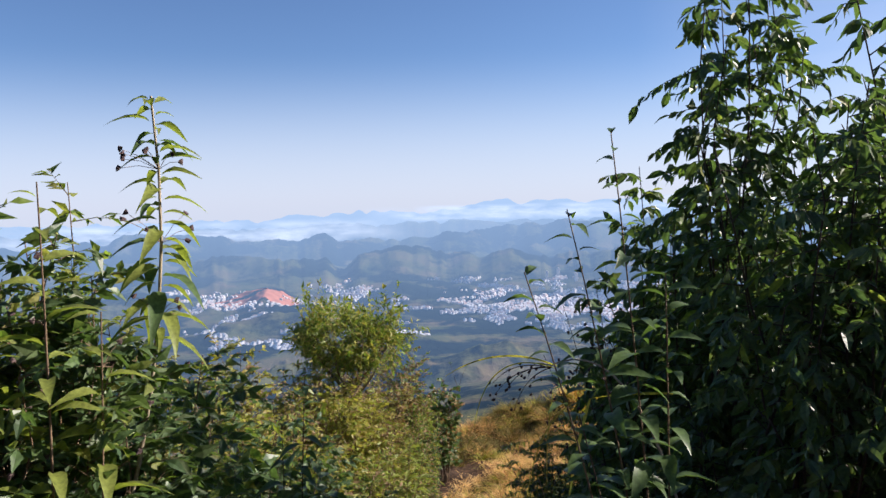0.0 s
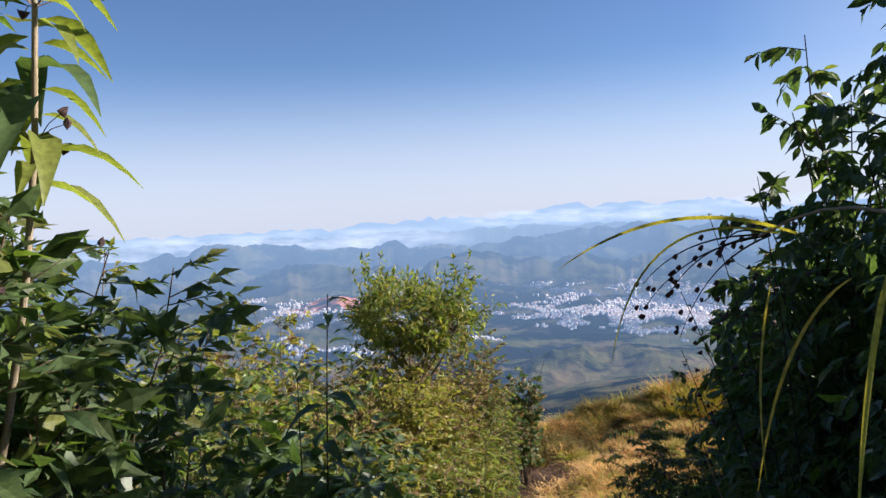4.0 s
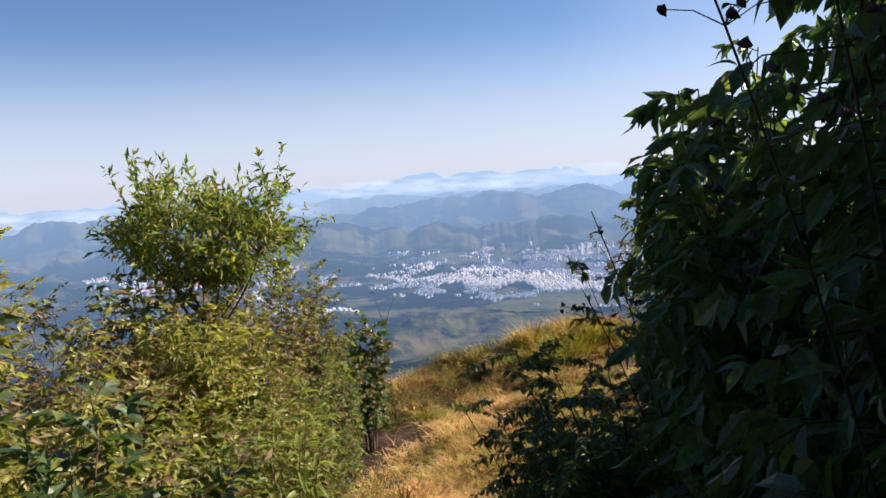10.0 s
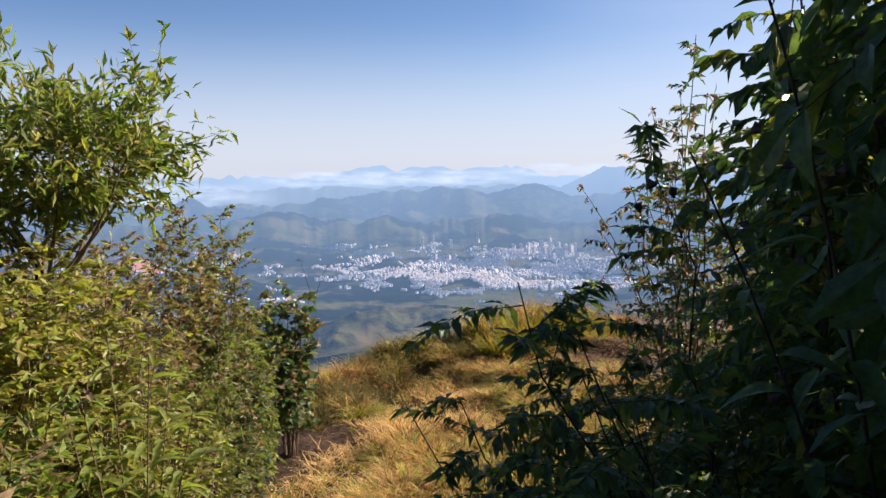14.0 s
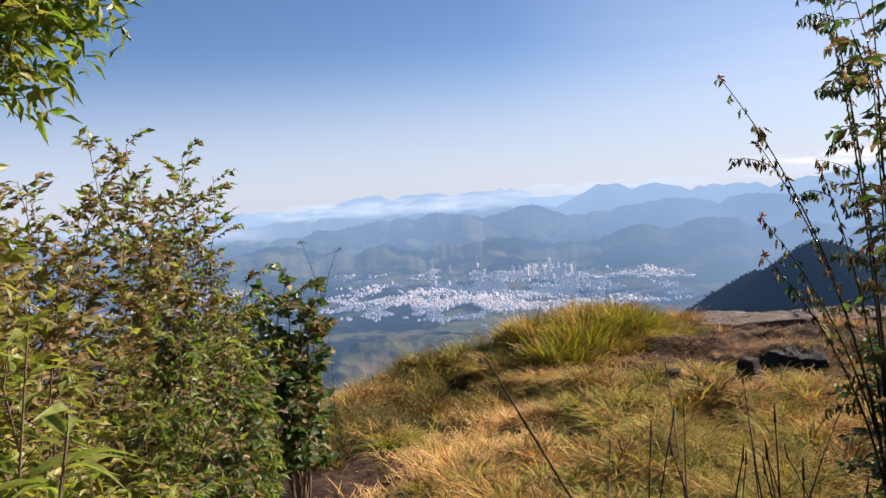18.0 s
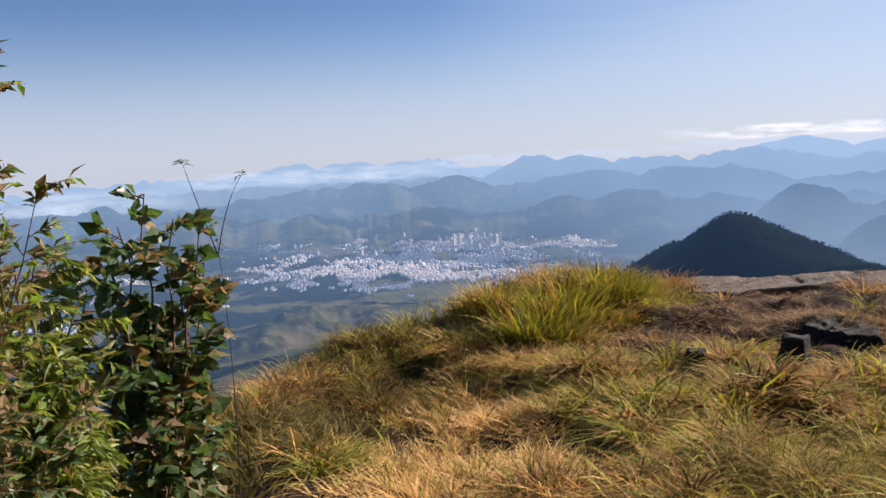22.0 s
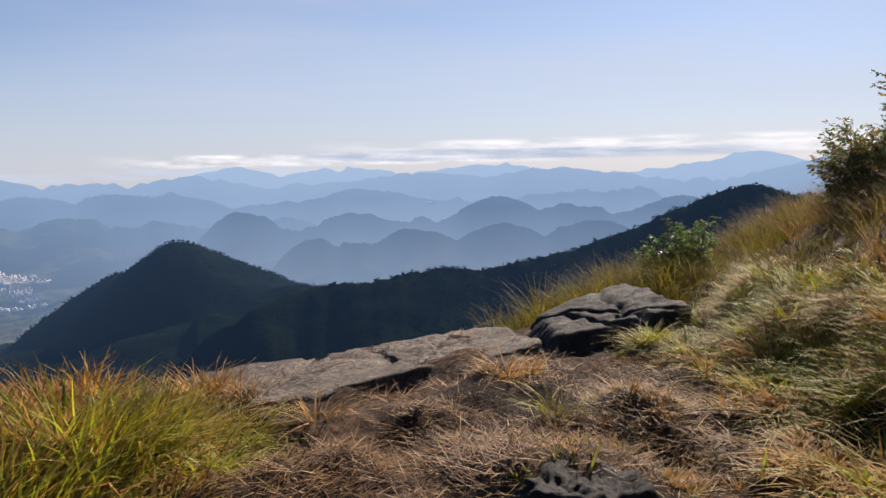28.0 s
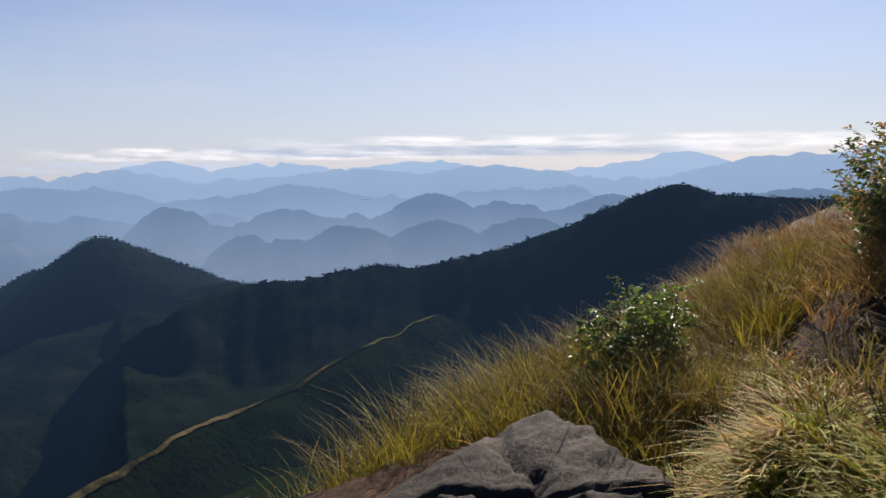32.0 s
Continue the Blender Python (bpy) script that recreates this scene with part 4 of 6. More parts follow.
# ---- far woods, town ----
def woods(name, spots, label, size, seed):
    r = np.random.default_rng(seed)
    V, F, n = [], [], 0
    for x, y, z in spots:
        h = size * r.uniform(0.4, 1.1)
        m = 30
        z = z - 0.42 * h
        c = r.integers(3, 6)
        cc = r.normal(0, 0.28, (c, 3)) * h * np.array([1, 1, 0.6]) + np.array([0, 0, h * 0.62])
        pick = cc[r.integers(0, c, m)] + unit(r.normal(0, 1, (m, 3))) * h * 0.24 * r.uniform(0.5, 1, (m, 1))
        v, f = leaves_np(pick + np.array([x, y, z]), r.normal(0, 1, (m, 3)), h * 0.3, h * 0.22, r)
        V.append(v)
        F.append(f + n)
        n += len(v)
        v, f = leaves_np(np.array([[x, y, z - 1.0]]), np.array([[0.05, 0.02, 1.0]]), np.array([h * 0.8]), np.array([h * 0.06]), r)
        V.append(v)
        F.append(f + n)
        n += len(v)
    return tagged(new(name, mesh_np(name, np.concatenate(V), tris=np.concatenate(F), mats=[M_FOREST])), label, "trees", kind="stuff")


def crest_spots(a0, a1, n, seed, r0, r1, keep=16.0):
    """Feet of trees on the skyline and the slopes just under it, as seen from the lookout."""
    r = np.random.default_rng(seed)
    az = r.uniform(a0, a1, n)
    rr = np.linspace(r0, r1, 60)
    X = CX + rr[None] * np.sin(np.radians(az))[:, None]
    Y = CY + rr[None] * np.cos(np.radians(az))[:, None]
    Z = land_z(X, Y)
    k = np.argmax((Z + 2) / rr[None], axis=1)
    k = np.clip(k - (r.exponential(1.0, n) * 3).astype(int) * (r.uniform(0, 1, n) < 0.5), 0, 59)
    i = np.arange(n)
    return np.stack([X[i, k], Y[i, k], Z[i, k]], -1)


woods("ridge_woods", np.concatenate([crest_spots(30, 90, 750, 5, 420, 1150), crest_spots(24, 44, 220, 6, 700, 1100)]), "dark trees along the shaded ridge", 3.6, 3)


def town():
    r = np.random.default_rng(21)
    n = 52000
    az, rr = r.uniform(-20, 27, n), 1780 + 1300 * r.uniform(0, 1, n)
    x, y = CX + rr * np.sin(np.radians(az)), CY + rr * np.cos(np.radians(az))
    core = np.clip(1 - np.abs(az - 13) / 16, 0, 1) * np.clip(1 - np.abs(rr - 2380) / 640, 0, 1)
    dens = 1.9 * fbm(x / 75, y / 75, 4, 90) + 1.1 * core - 0.42
    z = land_z(x, y)
    ok = (dens > 0) & (z < -285) & (r.uniform(0, 1, n) < 0.2 + 0.7 * dens)
    x, y, z = x[ok][:8500], y[ok][:8500], z[ok][:8500]
    n = len(x)
    w, d, h = r.uniform(4.5, 8.5, n), r.uniform(4.5, 9.0, n), r.uniform(3.5, 6.5, n)
    big = r.uniform(0, 1, n) < 0.03
    w, d = np.where(big, w * 2.6, w), np.where(big, d * 2.0, d)
    th = np.floor(x / 200 + y / 170) * 0.7 + r.normal(0, 0.08, n)
    c, s = np.cos(th)[:, None], np.sin(th)[:, None]
    bx = np.array([-1, 1, 1, -1, -1, 1, 1, -1, -1, 1]) * 0.5
    by = np.array([-1, -1, 1, 1, -1, -1, 1, 1, 0, 0]) * 0.5
    bz = np.array([0, 0, 0, 0, 1, 1, 1, 1, 1.55, 1.55])
    lx, ly = bx[None] * w[:, None], by[None] * d[:, None]
    V = np.stack([x[:, None] + lx * c - ly * s, y[:, None] + lx * s + ly * c, z[:, None] - 1 + bz[None] * h[:, None]], -1).reshape(-1, 3)
    b = (np.arange(n) * 10)[:, None, None]
    Q = (b + np.array([[[0, 1, 5, 4], [1, 2, 6, 5], [2, 3, 7, 6], [3, 0, 4, 7], [4, 5, 9, 8], [6, 7, 8, 9]]])).reshape(-1, 4)
    T = (b + np.array([[[5, 6, 9], [7, 4, 8]]])).reshape(-1, 3)
    mi = np.concatenate([np.tile([0, 0, 0, 0, 1, 1], n), np.zeros(2 * n)])
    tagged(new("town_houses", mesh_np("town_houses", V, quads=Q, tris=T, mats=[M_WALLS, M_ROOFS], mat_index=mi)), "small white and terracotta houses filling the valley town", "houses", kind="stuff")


town()


def tower_mesh(w, d, h, floors):
    """A block of flats: body with recessed window bands and a set-back lift house."""
    bm = bmesh.new()
    step = h / floors
    rings = [(1.0, 0.0)]
    for k in range(floors):
        rings += [(1.0, step * (k + 0.6)), (0.93, step * (k + 0.62)), (0.93, step * (k + 0.98)), (1.0, step * (k + 1))]
    rings += [(0.45, h + 0.01), (0.45, h + 2.2)]
    last = None
    for s, z in rings:
        ring = [bm.verts.new((w * s * a, d * s * b, z)) for a, b in ((-0.5, -0.5), (0.5, -0.5), (0.5, 0.5), (-0.5, 0.5))]
        if last:
            for q in range(4):
                bm.faces.new((last[q], last[(q + 1) % 4], ring[(q + 1) % 4], ring[q]))
        last = ring
    bm.faces.new(last)
    me = bpy.data.meshes.new("apartment_tower")
    bm.to_mesh(me)
    bm.free()
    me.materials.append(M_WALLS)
    return me


def towers():
    r = np.random.default_rng(33)
    kinds = [tower_mesh(10, 9, h, f) for h, f in ((16, 6), (22, 8), (29, 10))]
    for k in range(52):
        az, rr = (r.normal(17.0, 1.7), r.normal(2640, 90)) if k < 44 else (r.uniform(5, 15), r.uniform(2450, 2850))
        x, y = CX + rr * math.sin(radians(az)), CY + rr * math.cos(radians(az))
        ob = new("apartment_tower", kinds[k % 3])
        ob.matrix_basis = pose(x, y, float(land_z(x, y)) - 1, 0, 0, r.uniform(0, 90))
        tagged(ob, "pale high-rise apartment block in the valley town", "building", "towers of the town")


towers()

def red_field():
    """Bare red earth beside the town, worked into terraces."""
    az = np.radians(np.linspace(-17.5, -10.0, 90))
    rr = np.linspace(2330, 2640, 50)
    A, Rr = np.meshgrid(az, rr, indexing="ij")
    X, Y = CX + Rr * np.sin(A), CY + Rr * np.cos(A)
    Z = land_z(X, Y) + 3.0
    i, j = np.meshgrid(np.arange(89), np.arange(49), indexing="ij")
    Q = np.stack([i * 50 + j, i * 50 + j + 1, (i + 1) * 50 + j + 1, (i + 1) * 50 + j], -1).reshape(-1, 4)
    mid = np.stack([X, Y, Z], -1).reshape(-1, 3)[Q].mean(1)
    u = (np.degrees(np.arctan2(mid[:, 0] - CX, mid[:, 1] - CY)) + 13.8) / 3.4
    v = (np.hypot(mid[:, 0] - CX, mid[:, 1] - CY) - 2480) / 130
    keep = u * u + v * v + 1.1 * fbm(mid[:, 0] / 70, mid[:, 1] / 70, 4, 12) < 0.75
    keep &= np.abs(v - 0.25 * u - 0.1) > 0.16
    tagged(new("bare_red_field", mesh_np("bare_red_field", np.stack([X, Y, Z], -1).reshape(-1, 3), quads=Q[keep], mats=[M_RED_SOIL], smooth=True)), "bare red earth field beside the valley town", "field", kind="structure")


red_field()


def spur_pasture():
    """Paler pasture along the crest of the spur under the dark ridge; its sunlit look is partly this colour."""
    a0, r0, a1, r1 = 39.0, 330.0, 58.5, 560.0
    p0 = np.array([CX + r0 * math.sin(radians(a0)), CY + r0 * math.cos(radians(a0))])
    p1 = np.array([CX + r1 * math.sin(radians(a1)), CY + r1 * math.cos(radians(a1))])
    e = p1 - p0
    n = np.array([-e[1], e[0]]) / np.linalg.norm(e)
    t, d = np.linspace(-0.33, 0.97, 160), np.linspace(-10, 4, 53)
    Tt, Dd = np.meshgrid(t, d, indexing="ij")
    Dd = Dd + 1.5 * fbm(Tt * 7, Tt * 0 + 4, 3, 32)
    X, Y = p0[0] + Tt * e[0] + Dd * n[0], p0[1] + Tt * e[1] + Dd * n[1]
    Z = far_z(X, Y) + 0.7
    i, j = np.meshgrid(np.arange(159), np.arange(52), indexing="ij")
    Q = np.stack([i * 53 + j, (i + 1) * 53 + j, (i + 1) * 53 + j + 1, i * 53 + j + 1], -1).reshape(-1, 4)
    tm, dm = Tt.ravel()[Q].mean(1), Dd.ravel()[Q].mean(1)
    reach = 2.0 * np.clip(0.9 - tm, 0.1, 1) * (1 + 1.4 * fbm(tm * 9, tm * 0 + 1, 4, 31)) + 0.5
    keep = (dm > -reach) & (dm < 0.8 + 1.5 * fbm(tm * 8, tm * 0, 3, 34))
    tagged(new("backdrop_pasture", mesh_np("backdrop_pasture", np.stack([X, Y, Z], -1).reshape(-1, 3), quads=Q[keep], mats=[M_PASTURE], smooth=True)), "paler yellow-green pasture on a spur below the ridge, its sunlit look partly painted", "field", kind="structure")


spur_pasture()


def pond():
    """A small pond between far hills, painted near white for its glint."""
    a = radians(53.2)
    rr = np.linspace(1500, 4000, 800)
    z = land_z(CX + rr * math.sin(a), CY + rr * math.cos(a))
    k = int(np.argmax((z + 2.0) / rr > math.tan(radians(-2.75))))
    x, y, zz = CX + rr[k] * math.sin(a), CY + rr[k] * math.cos(a), float(z[k]) + 3.0
    th = np.linspace(0, 2 * math.pi, 40, endpoint=False)
    s = 1 + 0.2 * np.sin(3 * th + 1) + 0.1 * np.sin(5 * th)
    V = np.stack([16 * s * np.cos(th), 26 * s * np.sin(th), 0 * th], -1)
    V = np.concatenate([V, V * 1.02 - np.array([0, 0, 4.0])])
    me = bpy.data.meshes.new("pond")
    me.from_pydata([tuple(v) for v in V], [], [tuple(range(40))] + [(q, 40 + q, 40 + (q + 1) % 40, (q + 1) % 40) for q in range(40)])
    me.materials.append(M_POND)
    ob = tagged(new("water", me), "small pond between far hills, painted near white for its glint", "pond", kind="structure")
    ob.location = (x, y, zz)


pond()

# ---- rocks, stumps ----
boulder("rock_ledge", 6.05, 19.3, -3.84, (1.7, 0.8, 0.50), -17, 1, "long low grey-brown granite ledge on the brink", M_ROCK, cracks=5, planes=9, far=(0.86, 1.06), bed=0.004, rough=0.045, tilt=(-5, -2))
boulder("rock_ledge", 7.8, 18.65, -3.88, (1.2, 0.66, 0.54), -24, 4, "cracked grey-brown granite ledge on the brink", M_ROCK, cracks=5, planes=9, far=(0.86, 1.06), bed=0.004, rough=0.045, tilt=(-5, -6))
boulder("rock_ledge", 7.05, 18.55, -3.80, (1.0, 0.4, 0.26), -22, 5, "low worn granite shelf before the ledge", M_ROCK, sub=5, cracks=3, planes=8, far=(0.86, 1.06), bed=0.004, rough=0.045, tilt=(-3, -3))
boulder("boulder", 9.25, 17.82, -3.90, (1.2, 0.66, 0.82), -30, 7, "craggy dark boulder bedded in the grass of the brink", M_ROCK_SHADED, cracks=3, planes=18, far=(0.72, 0.98), bed=0.0, rough=0.03, tilt=(-6, -10))
boulder("boulder", 8.5, 17.85, -3.62, (0.24, 0.18, 0.16), 15, 17, "small dark block of rock at the boulder's foot", M_ROCK_SHADED, sub=5, cracks=2, planes=9, far=(0.7, 0.95), rough=0.05)
boulder("stone", 5.68, 16.2, -3.56, (0.34, 0.28, 0.26), -20, 9, "dark half-buried mound of earth in the straw", M_CHAR, sub=5, rough=0.12, planes=5)
boulder("stone", 4.25, 16.0, -3.50, (0.14, 0.11, 0.10), 30, 12, "small brown stone in the straw", M_ROCK, sub=4)


def stump(x, y, r0, h, seed, label):
    bm = bmesh.new()
    rings, n = 9, 20
    vs = []
    rr = np.random.default_rng(seed)
    jag = 0.97 + 0.05 * np.sin(np.arange(n) * 0.9 + seed) + rr.uniform(-0.03, 0.03, n)
    for k in range(rings):
        u = k / (rings - 1)
        ring = []
        for j in range(n):
            a = 2 * math.pi * j / n
            flare = 1 + 0.7 * (1 - u) ** 3 * (1 + 0.4 * math.sin(5 * a + seed))
            rad = r0 * flare * (1 - 0.2 * u) * (1 + 0.10 * math.sin(7 * a + 2 * seed) + rr.normal(0, 0.02))
            ring.append(bm.verts.new((rad * math.cos(a), rad * math.sin(a) * 0.85, h * u * (jag[j] if u > 0.6 else 1))))
        vs.append(ring)
    for k in range(rings - 1):
        for j in range(n):
            bm.faces.new((vs[k][j], vs[k][(j + 1) % n], vs[k + 1][(j + 1) % n], vs[k + 1][j]))
    top = bm.verts.new((0, 0, h * 0.93))
    for j in range(n):
        bm.faces.new((vs[-1][j], vs[-1][(j + 1) % n], top))
    me = bpy.data.meshes.new("stump")
    bm.to_mesh(me)
    bm.free()
    for p in me.polygons:
        p.use_smooth = True
    me.materials.append(M_CHAR)
    ob = new("tree_stump", me)
    ob.location = (x, y, gz(x, y) - 0.04)
    return tagged(ob, label, "stump")


stump(4.70, 15.56, 0.135, 0.33, 3, "charred black tree stump in straw")
stump(4.00, 15.92, 0.10, 0.20, 8, "low charred stump in straw")

# ---- shrubs beside the trail ----
# Shrubs nearest the start take darker greens, partly in place of the shade there.
LEFT = [
    (-1.85, 3.3, 3.45, 0.5, M_LEAF_MID, 0.08, 0.38), (-2.7, 4.5, 3.3, 0.7, M_LEAF_MID, 0.08, 0.4), (-1.5, 3.7, 2.6, 0.6, M_LEAF_DARK, 0.09, 0.38), (-0.95, 4.3, 2.0, 0.45, M_LEAF_DARK, 0.12, 0.5),
    (-2.4, 3.4, 3.0, 0.8, M_LEAF_DARK, 0.08, 0.4), (-2.3, 5.0, 3.4, 0.9, M_LEAF_MID, 0.08, 0.4), (-1.25, 5.5, 2.6, 0.6, M_LEAF_DARK, 0.09, 0.4), (-1.9, 6.5, 3.0, 0.8, M_LEAF_MID, 0.08, 0.4),
    (-1.0, 6.6, 1.9, 0.5, M_LEAF_DARK, 0.10, 0.4), (-1.1, 7.6, 2.0, 0.55, M_LEAF_YELLOW, 0.08, 0.35), (-2.7, 7.3, 3.1, 1.0, M_LEAF_YELLOW, 0.08, 0.4), (-1.9, 8.6, 2.6, 0.8, M_LEAF_YELLOW, 0.07, 0.4),
]
LEFT += [
    (-3.3, 9.4, 3.6, 1.1, M_LEAF_YELLOW, 0.08, 0.4), (-1.15, 8.9, 1.9, 0.5, M_LEAF_MID, 0.08, 0.35), (-1.4, 11.0, 2.6, 0.8, M_LEAF_DRY, 0.06, 0.4), (-2.4, 10.7, 3.0, 0.9, M_LEAF_YELLOW, 0.07, 0.4),
    (-2.4, 12.7, 2.7, 0.8, M_LEAF_DRY, 0.06, 0.4), (-0.6, 11.5, 1.8, 0.5, M_LEAF_MID, 0.06, 0.35), (-0.75, 10.2, 1.8, 0.45, M_LEAF_YELLOW, 0.06, 0.35), (-1.7, 9.7, 2.6, 0.6, M_LEAF_YELLOW, 0.07, 0.4),
    (-1.0, 10.9, 2.3, 0.5, M_LEAF_DRY, 0.06, 0.4), (-1.0, 3.1, 1.75, 0.42, M_LEAF_DARK, 0.12, 0.5), (-1.4, 3.0, 1.95, 0.5, M_LEAF_DARK, 0.12, 0.5),
]
LEFT += [
    (-2.1, 7.6, 3.3, 0.7, M_LEAF_YELLOW, 0.08, 0.4), (-1.65, 2.7, 2.6, 0.55, M_LEAF_DARK, 0.08, 0.4), (-2.1, 3.1, 3.5, 0.75, M_LEAF_MID, 0.08, 0.38), (-1.3, 2.2, 1.5, 0.45, M_LEAF_MID, 0.09, 0.4),
    (-1.5, 10.0, 2.75, 0.6, M_LEAF_YELLOW, 0.07, 0.35), (-2.1, 9.6, 2.8, 0.6, M_LEAF_DRY, 0.06, 0.4), (-1.75, 11.4, 2.7, 0.6, M_LEAF_DRY, 0.06, 0.4), (-3.6, 6.0, 3.2, 1.0, M_LEAF_MID, 0.08, 0.4),
    (-1.6, 10.45, 3.3, 0.45, M_LEAF_YELLOW, 0.08, 0.35), (-1.15, 10.6, 2.7, 0.35, M_LEAF_YELLOW, 0.08, 0.35), (-2.0, 10.5, 3.1, 0.4, M_LEAF_MID, 0.08, 0.35), (-1.4, 9.95, 2.7, 0.4, M_LEAF_YELLOW, 0.08, 0.35),
    (-1.65, 3.0, 3.0, 0.35, M_LEAF_DARK, 0.10, 0.42), (-1.35, 3.0, 2.5, 0.3, M_LEAF_DARK, 0.10, 0.42), (-1.75, 3.6, 2.9, 0.45, M_LEAF_DARK, 0.09, 0.4),
    (-4.2, 8.0, 3.4, 1.1, M_LEAF_YELLOW, 0.08, 0.4), (-3.6, 11.6, 3.2, 1.0, M_LEAF_YELLOW, 0.07, 0.4),
]
for i, (x, y, h, s, m, lf, w) in enumerate(LEFT):
    shrub("shrub", x, y, h, s, "leafy %s shrub beside the trail" % {M_LEAF_DARK: "dark green", M_LEAF_MID: "green", M_LEAF_YELLOW: "sunlit yellow-green", M_LEAF_DRY: "dry brown"}[m], m,
          stems=11, twigs=33, leaves=13, leaf=lf * 1.06, width=w * 1.08, seed=100 + i, mat2=(M_LEAF_MID if y < 7 else M_LEAF_DRY) if i % 2 else (M_LEAF_MID if y < 5.2 else M_LEAF_YELLOW), share=0.22 if y > 5.2 else 0.12, group="shrubs along the trail", bare=0.06, twig=0.42, stem_r=0.009)
RIGHT = [
    (2.3, 2.6, 2.2, 0.5, 0.10), (1.65, 3.4, 3.7, 0.5, 0.09), (1.6, 4.4, 4.9, 0.42, 0.10), (2.6, 3.6, 4.7, 0.9, 0.10),
    (1.6, 5.5, 4.0, 0.55, 0.11), (2.7, 5.4, 4.3, 0.9, 0.11), (1.7, 6.7, 3.4, 0.55, 0.12), (2.8, 7.0, 4.2, 0.9, 0.11),
    (1.95, 7.7, 3.4, 0.6, 0.10), (3.4, 8.2, 3.3, 0.9, 0.10), (2.6, 8.8, 3.0, 0.6, 0.08), (2.25, 8.3, 3.5, 0.55, 0.08),
]
RIGHT += [
    (2.2, 4.0, 3.5, 0.8, 0.11), (2.3, 5.0, 3.4, 0.8, 0.11), (2.2, 6.1, 3.3, 0.8, 0.11), (3.4, 4.2, 3.8, 1.0, 0.11),
    (3.6, 5.8, 3.8, 1.0, 0.11), (1.4, 4.9, 2.0, 0.4, 0.11), (1.45, 3.8, 2.0, 0.4, 0.10), (1.55, 6.1, 2.0, 0.45, 0.11),
]
for i, (x, y, h, s, lf) in enumerate(RIGHT):
    shrub("tall_shrub", x, y, h, s, "dense %s shrub beside the trail" % ("green" if 8 <= i < 12 else "dark green"), M_LEAF_DARK, stems=14, twigs=32, leaves=20 if 8 <= i < 12 else 14 if i < 12 else 10, leaf=lf, width=0.42, droop=0.5, seed=200 + i, template=(OVAL_V, OVAL_F),
          mat2=M_LEAF_YELLOW if 8 <= i < 12 else M_LEAF_MID, share=0.2 if 8 <= i < 12 else 0.06, group="tall shrubs along the trail", bare=0.03, twig=0.55, stem_r=0.012, stem_mat=M_STEM_DARK)

